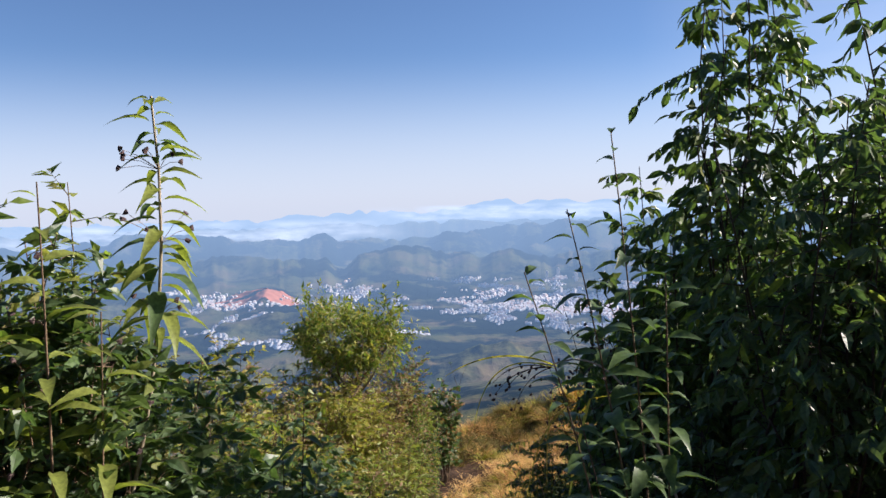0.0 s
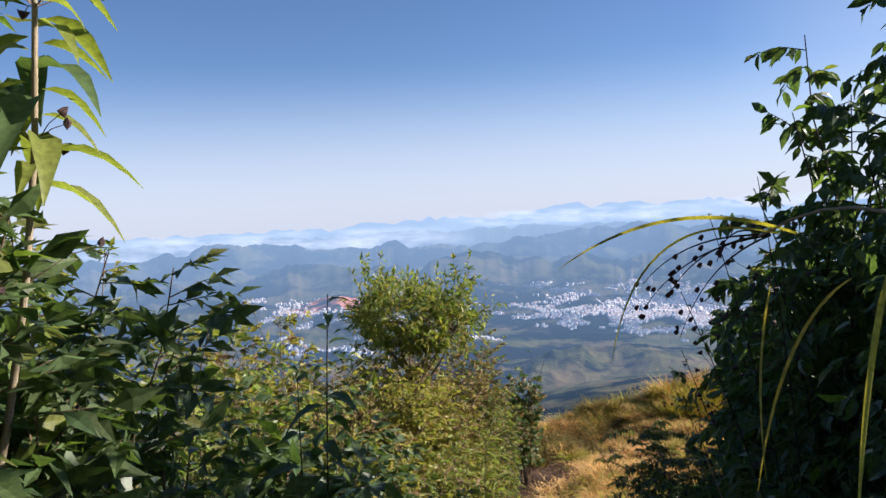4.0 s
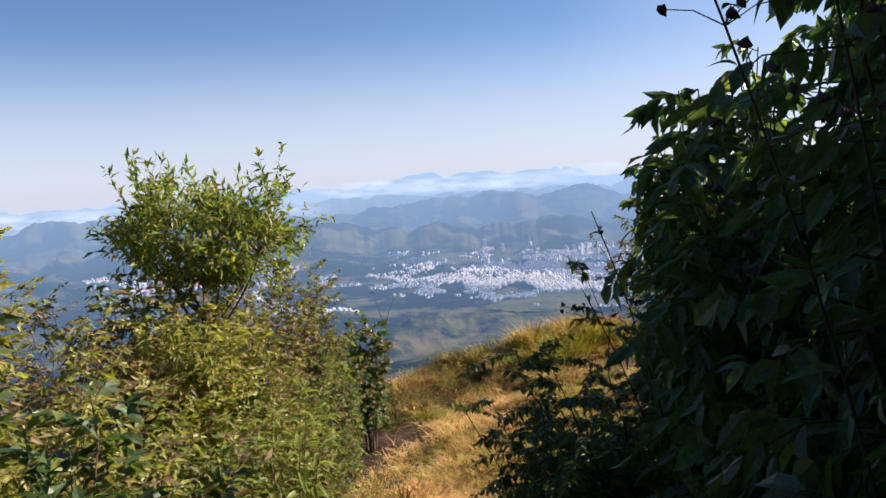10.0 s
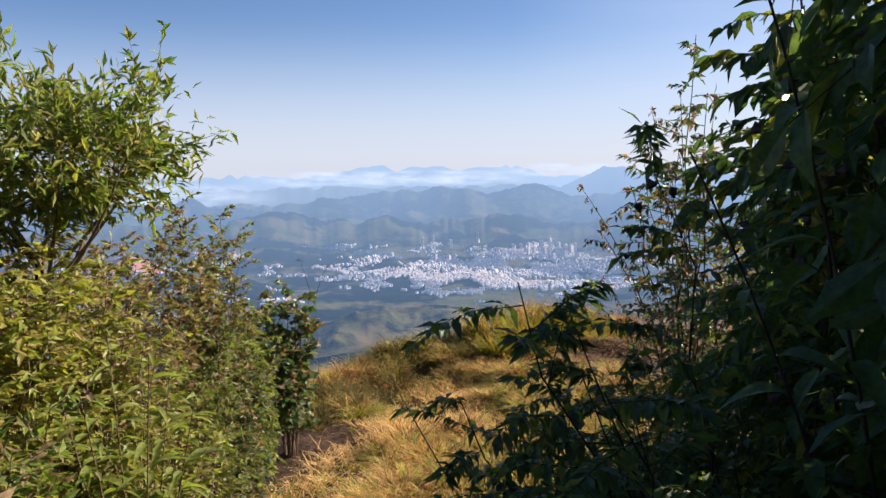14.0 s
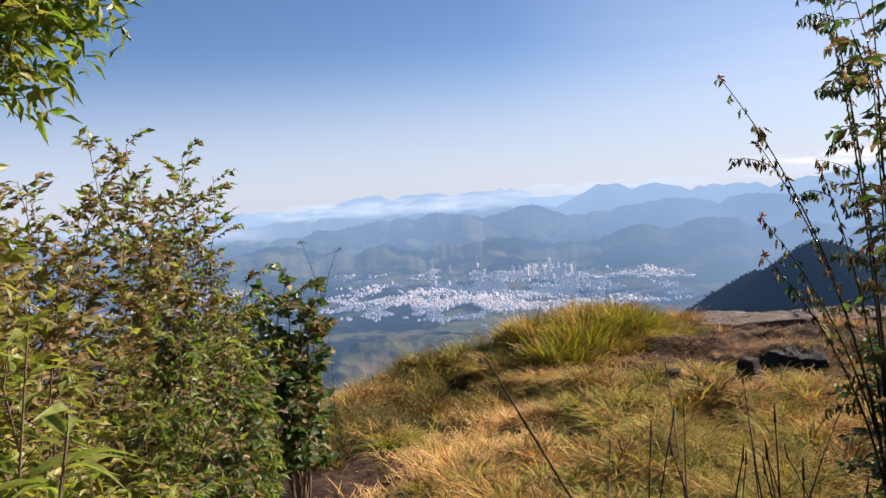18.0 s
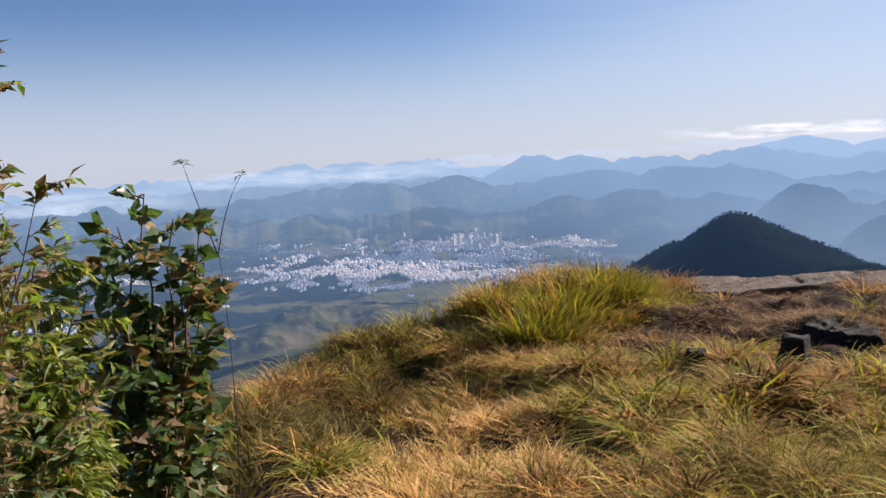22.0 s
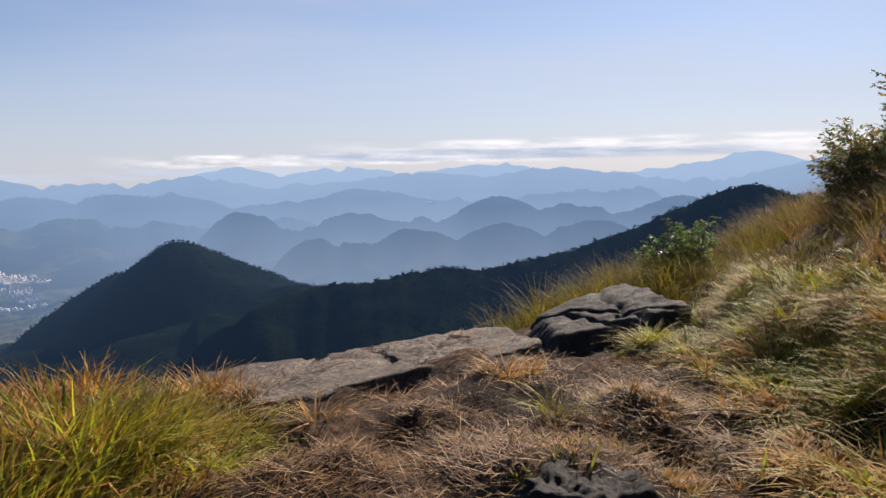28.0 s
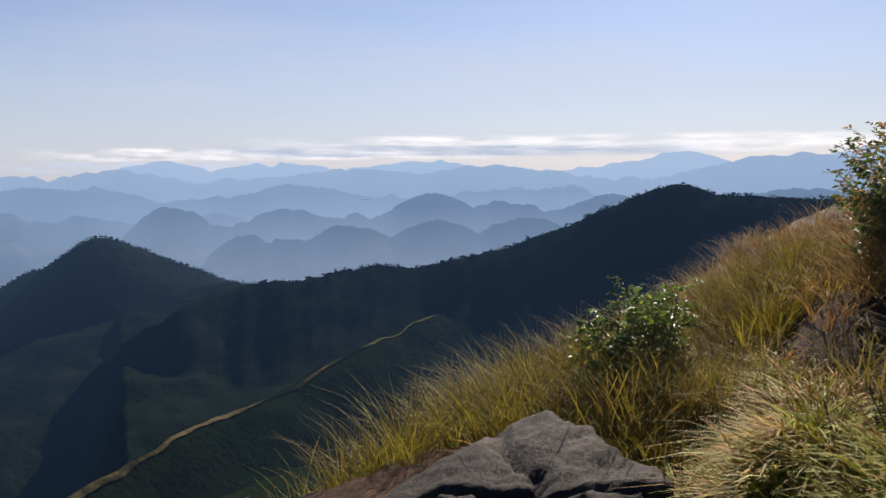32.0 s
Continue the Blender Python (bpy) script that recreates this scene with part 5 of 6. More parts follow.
# small tree with a broad crown on the sunny side
def crown_tree(name, x, y, foot, crown, radii, label, mat, mat2, seed, limbs=10, clusters=240, leaf=0.095, width=0.3, tone=0.35):
    """A tree: a forked trunk, limbs that reach into a broad crown, and tufts of narrow leaves on twigs over its rim."""
    r = np.random.default_rng(seed)
    root = new(name)
    z0 = gz(x, y) - 0.03
    root.location = (x, y, z0)
    tagged(root, label, "tree")
    mid = np.array([crown[0] - x, crown[1] - y, crown[2] - z0])
    R = np.array(radii)
    fork = mid * np.array([0.55, 0.55, 1]) - np.array([0, 0, R[2] * 1.1])
    W = Wood()
    W.add(bezier(np.array([0, 0, 0.0]), fork * np.array([0.2, 0.3, 0.55]), fork, 9), foot, foot * 0.7, 7)
    trunk = child("trunk", W.mesh("trunk", M_STEM_DARK), root)
    for k in range(limbs):
        a = 2 * math.pi * (k + r.uniform(-0.3, 0.3)) / limbs
        rim = np.array([math.cos(a) * r.uniform(0.5, 0.8), math.sin(a) * r.uniform(0.5, 0.8), r.uniform(-0.35, 0.2)])
        end = mid + rim * R
        start = fork * r.uniform(0.8, 1.0)
        pts = bezier(start, start * 0.3 + end * 0.7 + np.array([0, 0, -0.3 * R[2]]), end, 8)
        W = Wood()
        W.add(pts, foot * 0.45, foot * 0.14, 6)
        P, D = [], []
        for _ in range(clusters // limbs):
            v = unit(r.normal(0, 1, 3) + rim * 1.1 + np.array([0, 0, 0.25])) * r.uniform(0.35, 1.0) ** 0.5
            v[2] = max(v[2], -0.95) * r.uniform(0.75, 1.08)
            v = v * (0.86 + 0.2 * math.sin(3 * math.atan2(v[1], v[0]) + 1.0) * (1 - abs(v[2])) + 0.12 * math.sin(7 * v[0] + 5 * v[2]))
            e = mid + v * R
            q = pts[int(np.argmin(((pts[3:] - e) ** 2).sum(1))) + 3]
            d = unit(e - q + np.array([0, 0, 0.05]))
            W.add(bezier(q, (q + e) / 2 + np.array([0, 0, -0.03]), e, 4), foot * 0.1, foot * 0.04, 3)
            m = int(r.integers(20, 36))
            u = r.uniform(0.45, 1.05, m)[:, None]
            P.append(q + (e - q) * u + r.normal(0, 0.05, (m, 3)))
            D.append(unit(v) * 0.6 + r.normal(0, 0.6, (m, 3)))
        for _ in range(2):
            e = end + np.array([r.normal(0, 0.15), r.normal(0, 0.15), R[2] * r.uniform(0.75, 1.15)])
            W.add(bezier(end, (end + e) / 2 + r.normal(0, 0.03, 3), e, 4), foot * 0.1, foot * 0.03, 3)
            u = r.uniform(0.2, 1.0, 26)[:, None]
            P.append(end + (e - end) * u)
            D.append(np.array([0, 0, 0.4]) + r.normal(0, 0.6, (26, 3)))
        limb = child("limb", W.mesh("limb", M_STEM), trunk)
        P, D = np.concatenate(P), np.concatenate(D)
        L = leaf * r.uniform(0.6, 1.3, len(P))
        pick = r.uniform(0, 1, len(P)) < tone
        for part_name, sel, m_ in (("foliage", ~pick, mat), ("light_foliage", pick, mat2)):
            V, F = leaves_np(P[sel], D[sel], L[sel], L[sel] * width, r, 0.7)
            child(part_name, mesh_np(part_name, V, tris=F, mats=[m_]), root)
    return root


crown_tree("small_tree", -1.5, 10.75, 0.035, (-1.38, 10.8, -0.33), (1.0, 0.85, 0.62), "small spreading tree with a broad crown of narrow green leaves", M_LEAF_MID, M_LEAF_YELLOW, 31)
shrub("twiggy_shrub", -1.25, 12.0, 3.2, 0.8, "half-bare grey-brown shrub with upright twigs", M_LEAF_DRY, stems=28, twigs=32, leaves=14, leaf=0.062, width=0.45, bare=0.1, twig=0.3, up=0.9, seed=41, stem_r=0.007, mat2=M_LEAF_YELLOW, share=0.4)
shrub("twiggy_shrub", -0.7, 12.7, 2.95, 0.5, "half-bare grey-brown shrub with upright twigs", M_LEAF_DRY, stems=24, twigs=30, leaves=14, leaf=0.062, width=0.45, bare=0.1, twig=0.3, up=0.9, seed=42, stem_r=0.006, mat2=M_LEAF_MID, share=0.5)
shrub("shrub", -0.5, 13.3, 1.9, 0.5, "bushy green shrub at the trail's edge", M_LEAF_MID, stems=14, twigs=32, leaves=22, leaf=0.08, width=0.3, seed=43, bare=0.1, twig=0.3, mat2=M_LEAF_YELLOW, share=0.3, droop=0.4)
shrub("dry_shrub", -0.95, 13.1, 2.1, 0.5, "dense dry brown-green shrub beside the trail", M_LEAF_DRY, stems=16, twigs=30, leaves=18, leaf=0.06, width=0.4, seed=45, bare=0.1, twig=0.32, mat2=M_LEAF_YELLOW, share=0.45, stem_r=0.006)
shrub("dry_shrub", -0.5, 12.4, 1.7, 0.4, "dense dry brown-green shrub beside the trail", M_LEAF_DARK, stems=14, twigs=28, leaves=18, leaf=0.06, width=0.4, seed=46, bare=0.1, twig=0.3, mat2=M_LEAF_DRY, share=0.4, stem_r=0.006)
shrub("broadleaf_shrub", -0.1, 13.9, 2.0, 0.4, "shrub with round leathery leaves at the brink", M_LEAF_DARK, stems=13, twigs=18, leaves=10, leaf=0.095, width=0.75, seed=44, bare=0.2, twig=0.25, mat2=M_LEAF_DRY, share=0.3)
for i, (x, y, h, s, ln) in enumerate([(1.3, 7.95, 1.85, 0.45, (-0.16, 0.0)), (1.9, 8.7, 1.7, 0.55, (-0.02, 0)), (1.5, 7.5, 2.3, 0.5, (-0.2, 0.0))]):
    shrub("feathery_shrub", x, y, h, s, "dark shrub with feathery leaves beside the trail", M_LEAF_DARK, mat2=M_LEAF_MID, share=0.3, stems=11, twigs=16, leaves=42, leaf=0.062, width=0.36, seed=51 + i, bare=0.3, twig=0.6, rank=0.3, droop=0.35, flat=1.5, stem_mat=M_STEM_DARK, stem_r=0.007, lean=ln, group="feathery shrubs")
for i, (x, y, h, s, lf) in enumerate([(1.35, 7.0, 1.5, 0.4, 0.08), (1.2, 6.3, 1.1, 0.35, 0.08), (1.3, 8.7, 1.1, 0.4, 0.06), (1.8, 9.5, 0.9, 0.45, 0.06), (2.3, 10.2, 0.7, 0.45, 0.06), (1.3, 9.2, 0.6, 0.35, 0.05), (1.15, 5.3, 1.2, 0.3, 0.08), (1.1, 4.2, 1.3, 0.3, 0.08), (1.9, 10.7, 0.5, 0.4, 0.05), (2.7, 9.9, 0.75, 0.45, 0.06), (2.95, 10.6, 0.8, 0.45, 0.06), (2.4, 9.5, 0.7, 0.4, 0.06)]):
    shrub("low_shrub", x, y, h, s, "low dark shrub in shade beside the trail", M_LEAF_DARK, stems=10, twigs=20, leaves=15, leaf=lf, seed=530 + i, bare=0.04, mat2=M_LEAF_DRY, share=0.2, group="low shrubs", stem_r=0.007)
def pod_shrub(x, y, tips, seed):
    """A slender shrub: arching branches strung with hanging dry pods, each ending in a dark curled tip."""
    r = np.random.default_rng(seed)
    root = new("seedpod_shrub")
    z0 = gz(x, y) - 0.02
    root.location = (x, y, z0)
    tagged(root, "slender shrub with arching branches of hanging dry pods", "shrub")
    tv = np.array([(0, 0, 0), (-0.5, 0.3, 0.1), (0.5, 0.3, 0.1), (-0.45, 0.75, 0.05), (0.45, 0.75, 0.05), (0, 1, 0), (0, 0.5, 0.35)])
    tf = np.array([(0, 2, 6), (0, 6, 1), (1, 6, 3), (2, 4, 6), (3, 6, 5), (6, 4, 5)])
    for tx, ty, tz, side in tips:
        e = np.array([tx - x, ty - y, tz - z0])
        pts = bezier(r.normal(0, 0.03, 3) * np.array([1, 1, 0]), np.array([e[0] * 0.15, e[1] * 0.15, e[2] * 0.62]), e, 26)
        W = Wood()
        W.add(pts, 0.009, 0.0022, 5)
        P = []
        for k in range(side):
            i0 = int(r.integers(9, 24))
            d = unit(np.array([-1.0, r.normal(0, 0.6), r.uniform(0.0, 0.9)]))
            tw = bezier(pts[i0], pts[i0] + d * 0.1 + np.array([0, 0, 0.04]), pts[i0] + d * r.uniform(0.14, 0.28) + np.array([0, 0, -0.03]), 9)
            W.add(tw, 0.003, 0.0012, 4)
            P.append(np.repeat(tw[2:], 3, 0))
        P.append(np.repeat(pts[11:], 3, 0))
        stem = child("branch", W.mesh("branch", M_STEM_DARK), root)
        P = np.concatenate(P) + r.normal(0, 0.008, (sum(len(q) for q in P), 3))
        D = np.array([0, 0, -1.0]) + r.normal(0, 0.28, P.shape)
        L = r.uniform(0.04, 0.07, len(P))
        dry = r.uniform(0, 1, len(P)) < 0.6
        for nm, sel, m_ in (("pod_fringe", dry, M_LEAF_DRY), ("foliage", ~dry, M_LEAF_DARK)):
            V, F = leaves_np(P[sel], D[sel], L[sel], L[sel] * 0.17, r, 0.3, (tv, tf))
            tagged(child(nm, mesh_np(nm, V, tris=F, mats=[m_]), stem), kind="stuff")
        V, F = leaves_np(np.repeat(e[None], 6, 0), r.normal(0, 1, (6, 3)), 0.04, 0.018, r)
        child("tip", mesh_np("tip", V, tris=F, mats=[M_LEAF_RUST]), stem)


pod_shrub(3.25, 11.6, [(2.385, 11.77, -0.66, 1), (2.52, 11.66, -1.02, 1), (2.85, 11.55, -0.30, 3), (2.98, 11.75, -0.05, 4), (3.15, 11.6, 0.1, 5), (2.55, 11.7, -1.42, 1), (2.5, 11.6, -1.62, 1), (3.4, 11.5, 0.0, 5), (3.0, 11.4, -0.6, 4), (3.2, 11.9, -0.5, 4), (2.85, 11.6, -1.2, 2)], 61)
# half-lit shrubs where the trail opens to the lookout
# Shrubs after the first are added, mostly out of view, to cast shade.
for i, (x, y, h, s, lf) in enumerate([(2.75, 10.45, 3.6, 0.55, 0.075), (3.2, 9.2, 3.0, 0.6, 0.08), (3.9, 11.0, 1.9, 0.6, 0.08), (4.5, 11.7, 1.6, 0.6, 0.08)]):
    shrub("tall_shrub", x, y, h, s, "open half-bare shrub with small dark and yellowed leaves", M_LEAF_DARK, stems=13, twigs=30, leaves=15, leaf=lf, width=0.38, droop=0.3, seed=260 + i, mat2=M_LEAF_DRY if i == 0 else M_LEAF_MID, share=0.4, group="tall shrubs along the trail", bare=0.15, twig=0.42, stem_r=0.009, stem_mat=M_STEM_DARK)
shrub("low_shrub", 3.6, 11.8, 1.4, 0.6, "dark green shrub at the hillside's foot", M_LEAF_DARK, stems=10, twigs=22, leaves=15, leaf=0.07, seed=62, bare=0.05, mat2=M_LEAF_DRY, share=0.2)
# hillside shrubs by the lookout
for i, (x, y, h, s) in enumerate([(13.0, 16.2, 0.95, 0.35), (13.1, 15.9, 1.25, 0.4), (12.9, 15.5, 1.5, 0.45), (12.8, 15.0, 1.75, 0.5), (13.1, 14.5, 2.0, 0.55), (13.0, 13.9, 2.3, 0.6), (13.7, 13.4, 2.7, 0.7), (14.4, 15.2, 2.0, 0.7), (14.2, 16.2, 1.3, 0.6), (15.2, 13.2, 2.9, 0.8), (14.6, 14.4, 2.4, 0.7)]):
    shrub("hillside_shrub", x, y, h, s, "open grey-green shrub among tall grass on the hillside", M_LEAF_DARK, stems=13, twigs=26, leaves=13, leaf=0.06, width=0.42, seed=300 + i, group="hillside shrubs", bare=0.12, twig=0.34, stem_r=0.006, up=0.6, mat2=M_LEAF_DRY, share=0.45)
for i, (x, y, h, s) in enumerate([(12.0, 17.75, 1.15, 0.35), (12.5, 17.9, 1.0, 0.3), (11.6, 18.0, 0.9, 0.3)]):
    shrub("broadleaf_shrub", x, y, h, s, "small leafy shrub among tall grass on the slope", M_LEAF_DARK, stems=9, twigs=14, leaves=12, leaf=0.06, width=0.42, seed=350 + i, bare=0.3, twig=0.26, mat2=M_LEAF_MID, share=0.25)

# plants whose leaves can be told apart
leafy_plant("tall_stalk_plant", -2.04, 3.0, "tall bowed stalk with broad drooping green leaves and dark berries", [(0.0, 0.0, 0.94, 0.0, 3.36, 0.6, 0.05)], 0.21, 0.3, M_LEAF_MID, 52, 71, M_STEM_PALE, 0.014, 0.70, 0.62, berries=22, mat2=M_LEAF_DARK)
leafy_plant("stalk_plant", -1.42, 2.6, "leafy green stalks beside the trail", [(0, 0, 0.1, -0.05, 2.85, 0.05, 0), (0.1, 0, 0.22, 0.1, 2.4, 0.05, 0), (-0.1, 0, -0.1, -0.1, 2.5, 0.0, 0)], 0.2, 0.34, M_LEAF_MID, 34, 72, M_STEM, 0.008, 0.2, 0.3, berries=5)
leafy_plant("stalk_plant", -1.2, 1.75, "low leafy green plant beside the trail", [(0, 0, 0.05, 0.0, 1.3, 0.05, 0), (0.05, 0, 0.2, 0.15, 1.0, 0.05, 0), (-0.1, 0, -0.15, 0.1, 1.1, 0.0, 0)], 0.17, 0.38, M_LEAF_MID, 22, 82, M_STEM, 0.008, 0.15, 0.3)
leafy_plant("twig_plant", 0.68, 2.36, "slender reddish shoots with dark green leaves", [(0, 0, -0.18, -0.04, 2.72, 0.05, 0), (0, 0.02, -0.46, -0.2, 2.33, 0.12, 0.03), (0.02, 0, -0.32, -0.08, 2.5, 0.1, 0), (-0.02, 0, -0.02, -0.03, 2.3, 0.02, 0), (0, 0, -0.3, -0.12, 1.9, 0.08, 0)], 0.125, 0.42, M_LEAF_DARK, 46, 73, M_STEM, 0.006, 0.3, 0.25)

# ---- grass ----


def dead_stalks():
    """Dry upright stalks left of last year's weeds."""
    r = np.random.default_rng(95)
    for k in range(30):
        x, y = r.uniform(1.5, 2.9), r.uniform(9.9, 11.7)
        h = r.uniform(0.8, 1.65) * (1.15 - 0.2 * x)
        lean = r.normal(0, 0.22, 2) * h
        W = Wood()
        W.add(bezier(np.zeros(3), np.array([lean[0] * 0.3, lean[1] * 0.3, h * 0.55]), np.array([lean[0], lean[1], h]), 7), 0.006, 0.0025, 5)
        root = tagged(new("dead_stalk", W.mesh("dead_stalk", M_STEM_DARK if k % 3 else M_STEM)), "dry upright weed stalk with a dark tip", "plant", "dead stalks")
        root.location = (x, y, gz(x, y) - 0.02)
        W = Wood()
        W.add(np.array([[lean[0], lean[1], h - 0.01], [lean[0] * 1.03, lean[1] * 1.03, h + 0.03], [lean[0] * 1.06, lean[1] * 1.06, h + 0.07]]), 0.006, 0.002, 6)
        child("tip", W.mesh("tip", M_SEED), root)


dead_stalks()


def leaning_stick():
    W = Wood()
    W.add(bezier(np.zeros(3), np.array([-0.45, 0.05, 0.75]), np.array([-0.84, 0.13, 1.53]), 8), 0.006, 0.0035, 6)
    ob = tagged(new("dry_stick", W.mesh("dry_stick", M_STEM)), "bare dry stick leaning over the trail", "stick")
    ob.location = (1.5, 10.0, gz(1.5, 10.0) - 0.03)


leaning_stick()


def arching_grass(x, y, label, blades, mat, seed):
    """A big clump of cane grass, each arching blade a part: (azimuth, length, tilt, bend, width)."""
    root = new("cane_grass")
    root.location = (x, y, gz(x, y) - 0.02)
    tagged(root, label, "grass")
    r = np.random.default_rng(seed)
    for az, ln, tilt, bend, w in blades:
        a = radians(az)
        hv, up = np.array([math.sin(a), math.cos(a), 0]), np.array([0, 0, 1.0])
        side = np.array([math.cos(a), -math.sin(a), 0])
        V = []
        n = 16
        for k in range(n):
            s = k / (n - 1)
            c = ln * (s * (hv * math.sin(radians(tilt)) + up * math.cos(radians(tilt))) + bend * s * s * (hv * 0.8 - up * 0.75 * s))
            ww = w * min(1.0, 0.35 + 2.5 * s) * (1 - s ** 4) + 0.001
            V += [c - side * ww * 0.5 + up * ww * 0.15, c - up * ww * 0.05, c + side * ww * 0.5 + up * ww * 0.15]
        Q = np.array([(3 * k + e, 3 * k + e + 1, 3 * k + e + 4, 3 * k + e + 3) for k in range(n - 1) for e in (0, 1)])
        child("blade", mesh_np("blade", np.array(V), quads=Q, mats=[mat], smooth=True), root)
    return root


def cane(x, y, h, lean, label, blades, mat, seed):
    """A cane with long blades arching from its top: (azimuth, length, tilt, bend, width, height share)."""
    root = arching_grass(x, y, label, [], mat, seed)
    root.name = "cane_plant"
    W = Wood()
    pts = bezier(np.zeros(3), np.array([lean[0] * 0.3, lean[1] * 0.3, h * 0.6]), np.array([lean[0], lean[1], h]), 9)
    W.add(pts, 0.009, 0.005, 6)
    child("cane", W.mesh("cane", M_STEM_PALE), root)
    for az, ln, tilt, bend, w, u in blades:
        one = arching_grass(x, y, "", [(az, ln, tilt, bend, w)], mat, seed)
        b = one.children[0]
        b.parent = root
        i = min(int(u * 8), 7)
        b.location = pts[i] + (pts[i + 1] - pts[i]) * (u * 8 - i)
        bpy.data.objects.remove(one)
    return root


def sedge():
    """A tall sedge leaning over the trail: one bent culm with long blades and drooping sprays of round seed heads."""
    x, y = 1.0, 2.6
    foot = np.array([x, y, gz(x, y) - 0.02])
    root = new("tall_sedge")
    root.location = foot
    tagged(root, "tall sedge bent over the trail with drooping seed heads", "grass")
    W = Wood()
    W.add(bezier(np.zeros(3), np.array([0.86, 2.66, 1.25]) - foot, np.array([0.40, 3.13, 0.86]) - foot, 20), 0.007, 0.003, 6)
    culm = child("culm", W.mesh("culm", M_STEM_PALE), root)
    for a, b, c, w, mat in (((0.46, 3.08, 0.865), (0.22, 3.18, 0.97), (-0.01, 3.33, 0.79), 0.009, M_GRASS_GREEN), ((0.43, 3.1, 0.865), (0.16, 3.2, 0.95), (0.11, 3.34, 0.56), 0.005, M_GRASS_GREEN),
                            ((0.45, 2.80, 0.80), (0.31, 2.74, 0.74), (0.27, 2.74, 0.46), 0.0055, M_GRASS_MIX), ((0.80, 2.74, 0.84), (0.64, 2.78, 0.84), (0.52, 2.82, 0.81), 0.011, M_GRASS_GREEN),
                            ((0.52, 2.82, 0.81), (0.46, 2.78, 0.66), (0.40, 2.68, 0.40), 0.010, M_GRASS_GREEN), ((0.43, 3.16, 0.75), (0.40, 3.2, 0.55), (0.39, 3.09, 0.35), 0.004, M_GRASS_MIX)):
        p = bezier(np.array(a) - foot, np.array(b) - foot, np.array(c) - foot, 18)
        d = unit(np.gradient(p, axis=0))
        side = unit(np.cross(d, np.array([0.25, 0.8, 0.5])))
        nrm = np.cross(side, d)
        s = np.linspace(0, 1, 18)[:, None]
        ww = w * np.minimum(1, 0.5 + 3 * s) * (1 - s ** 3) + 0.0012
        V = np.stack([p - side * ww / 2 + nrm * ww * 0.15, p, p + side * ww / 2 + nrm * ww * 0.15], 1).reshape(-1, 3)
        Q = np.array([(3 * k + e, 3 * k + e + 1, 3 * k + e + 4, 3 * k + e + 3) for k in range(17) for e in (0, 1)])
        child("blade", mesh_np("blade", V, quads=Q, mats=[mat], smooth=True), root)
    r = np.random.default_rng(66)
    top = np.array([0.42, 3.12, 0.862]) - foot
    for tip in ((0.21, 3.46, 0.67), (0.25, 3.38, 0.70), (0.29, 3.42, 0.60), (0.34, 3.24, 0.80), (0.20, 3.40, 0.74)):
        e = np.array(tip) - foot
        p = bezier(top, (top + e) / 2 + np.array([-0.03, 0.02, 0.07]), e, 10)
        W = Wood()
        W.add(p, 0.0025, 0.001, 4)
        spray = child("seed_spray", W.mesh("seed_spray", M_STEM_DARK), root)
        for k in range(7):
            q = p[int(r.integers(4, 10))] + r.normal(0, 0.016, 3)
            h = child("seed_head", seed_head_mesh(), spray)
            h.location = q
            h.scale = (0.62, 0.62, 0.62)
    return root


sedge()


def fallen_stick(x0, y0, x1, y1, z1, label):
    z0 = gz(x0, y0) + 0.25
    W = Wood()
    a, b = np.array([0, 0, -0.3]), np.array([x1 - x0, y1 - y0, z1 - z0])
    W.add(bezier(a, (a + b) / 2 + np.array([0.02, 0.01, 0.03]), b, 10), 0.003, 0.0018, 5)
    ob = tagged(new("dry_stick", W.mesh("dry_stick", M_STEM_PALE)), label, "stick")
    ob.location = (x0, y0, z0)


fallen_stick(0.85, 3.2, 0.44, 3.83, 0.15, "thin dry stick leaning among weeds")
leafy_plant("berry_plant", 1.25, 5.15, "arching stalks with round dark seed heads", [(0, 0, -0.5, -0.15, 2.85, 0.15, 0), (0.05, 0, -0.62, -0.1, 2.5, 0.15, 0), (0, 0.05, -0.3, -0.2, 3.0, 0.1, 0)], 0.09, 0.3, M_LEAF_DARK, 12, 74, M_STEM_DARK, 0.006, 0.4, 0.3, berries=16)
leafy_plant("berry_plant", 1.5, 7.0, "arching stalks with small dark berries", [(0, 0, -0.5, -0.1, 2.45, 0.2, 0), (0, 0.05, -0.25, -0.15, 2.5, 0.15, 0), (0.05, 0, -0.5, 0.1, 2.1, 0.2, 0)], 0.13, 0.36, M_LEAF_DARK, 16, 75, M_STEM_DARK, 0.007, 0.4, 0.5, berries=9)
leafy_plant("lance_leaf_shrub", -0.62, 9.4, "green shrub with long lance-shaped leaves", [(0, 0, 0.3 * math.cos(k * 1.05), 0.3 * math.sin(k * 1.05), 1.55 + 0.14 * (k % 3), 0, 0) for k in range(7)], 0.2, 0.24, M_LEAF_MID, 24, 76, M_STEM, 0.007, 0.25, 0.1)
leafy_plant("rust_leaf_plant", -0.72, 5.05, "weed with dead rust-brown leaves", [(0, 0, 0.08, 0.05, 1.4, 0, 0), (0, 0.05, -0.15, 0.1, 1.25, 0, 0), (0.03, 0, 0.05, -0.15, 1.1, 0, 0)], 0.13, 0.42, M_LEAF_RUST, 16, 77, M_STEM, 0.006, 0.3, 0.5)
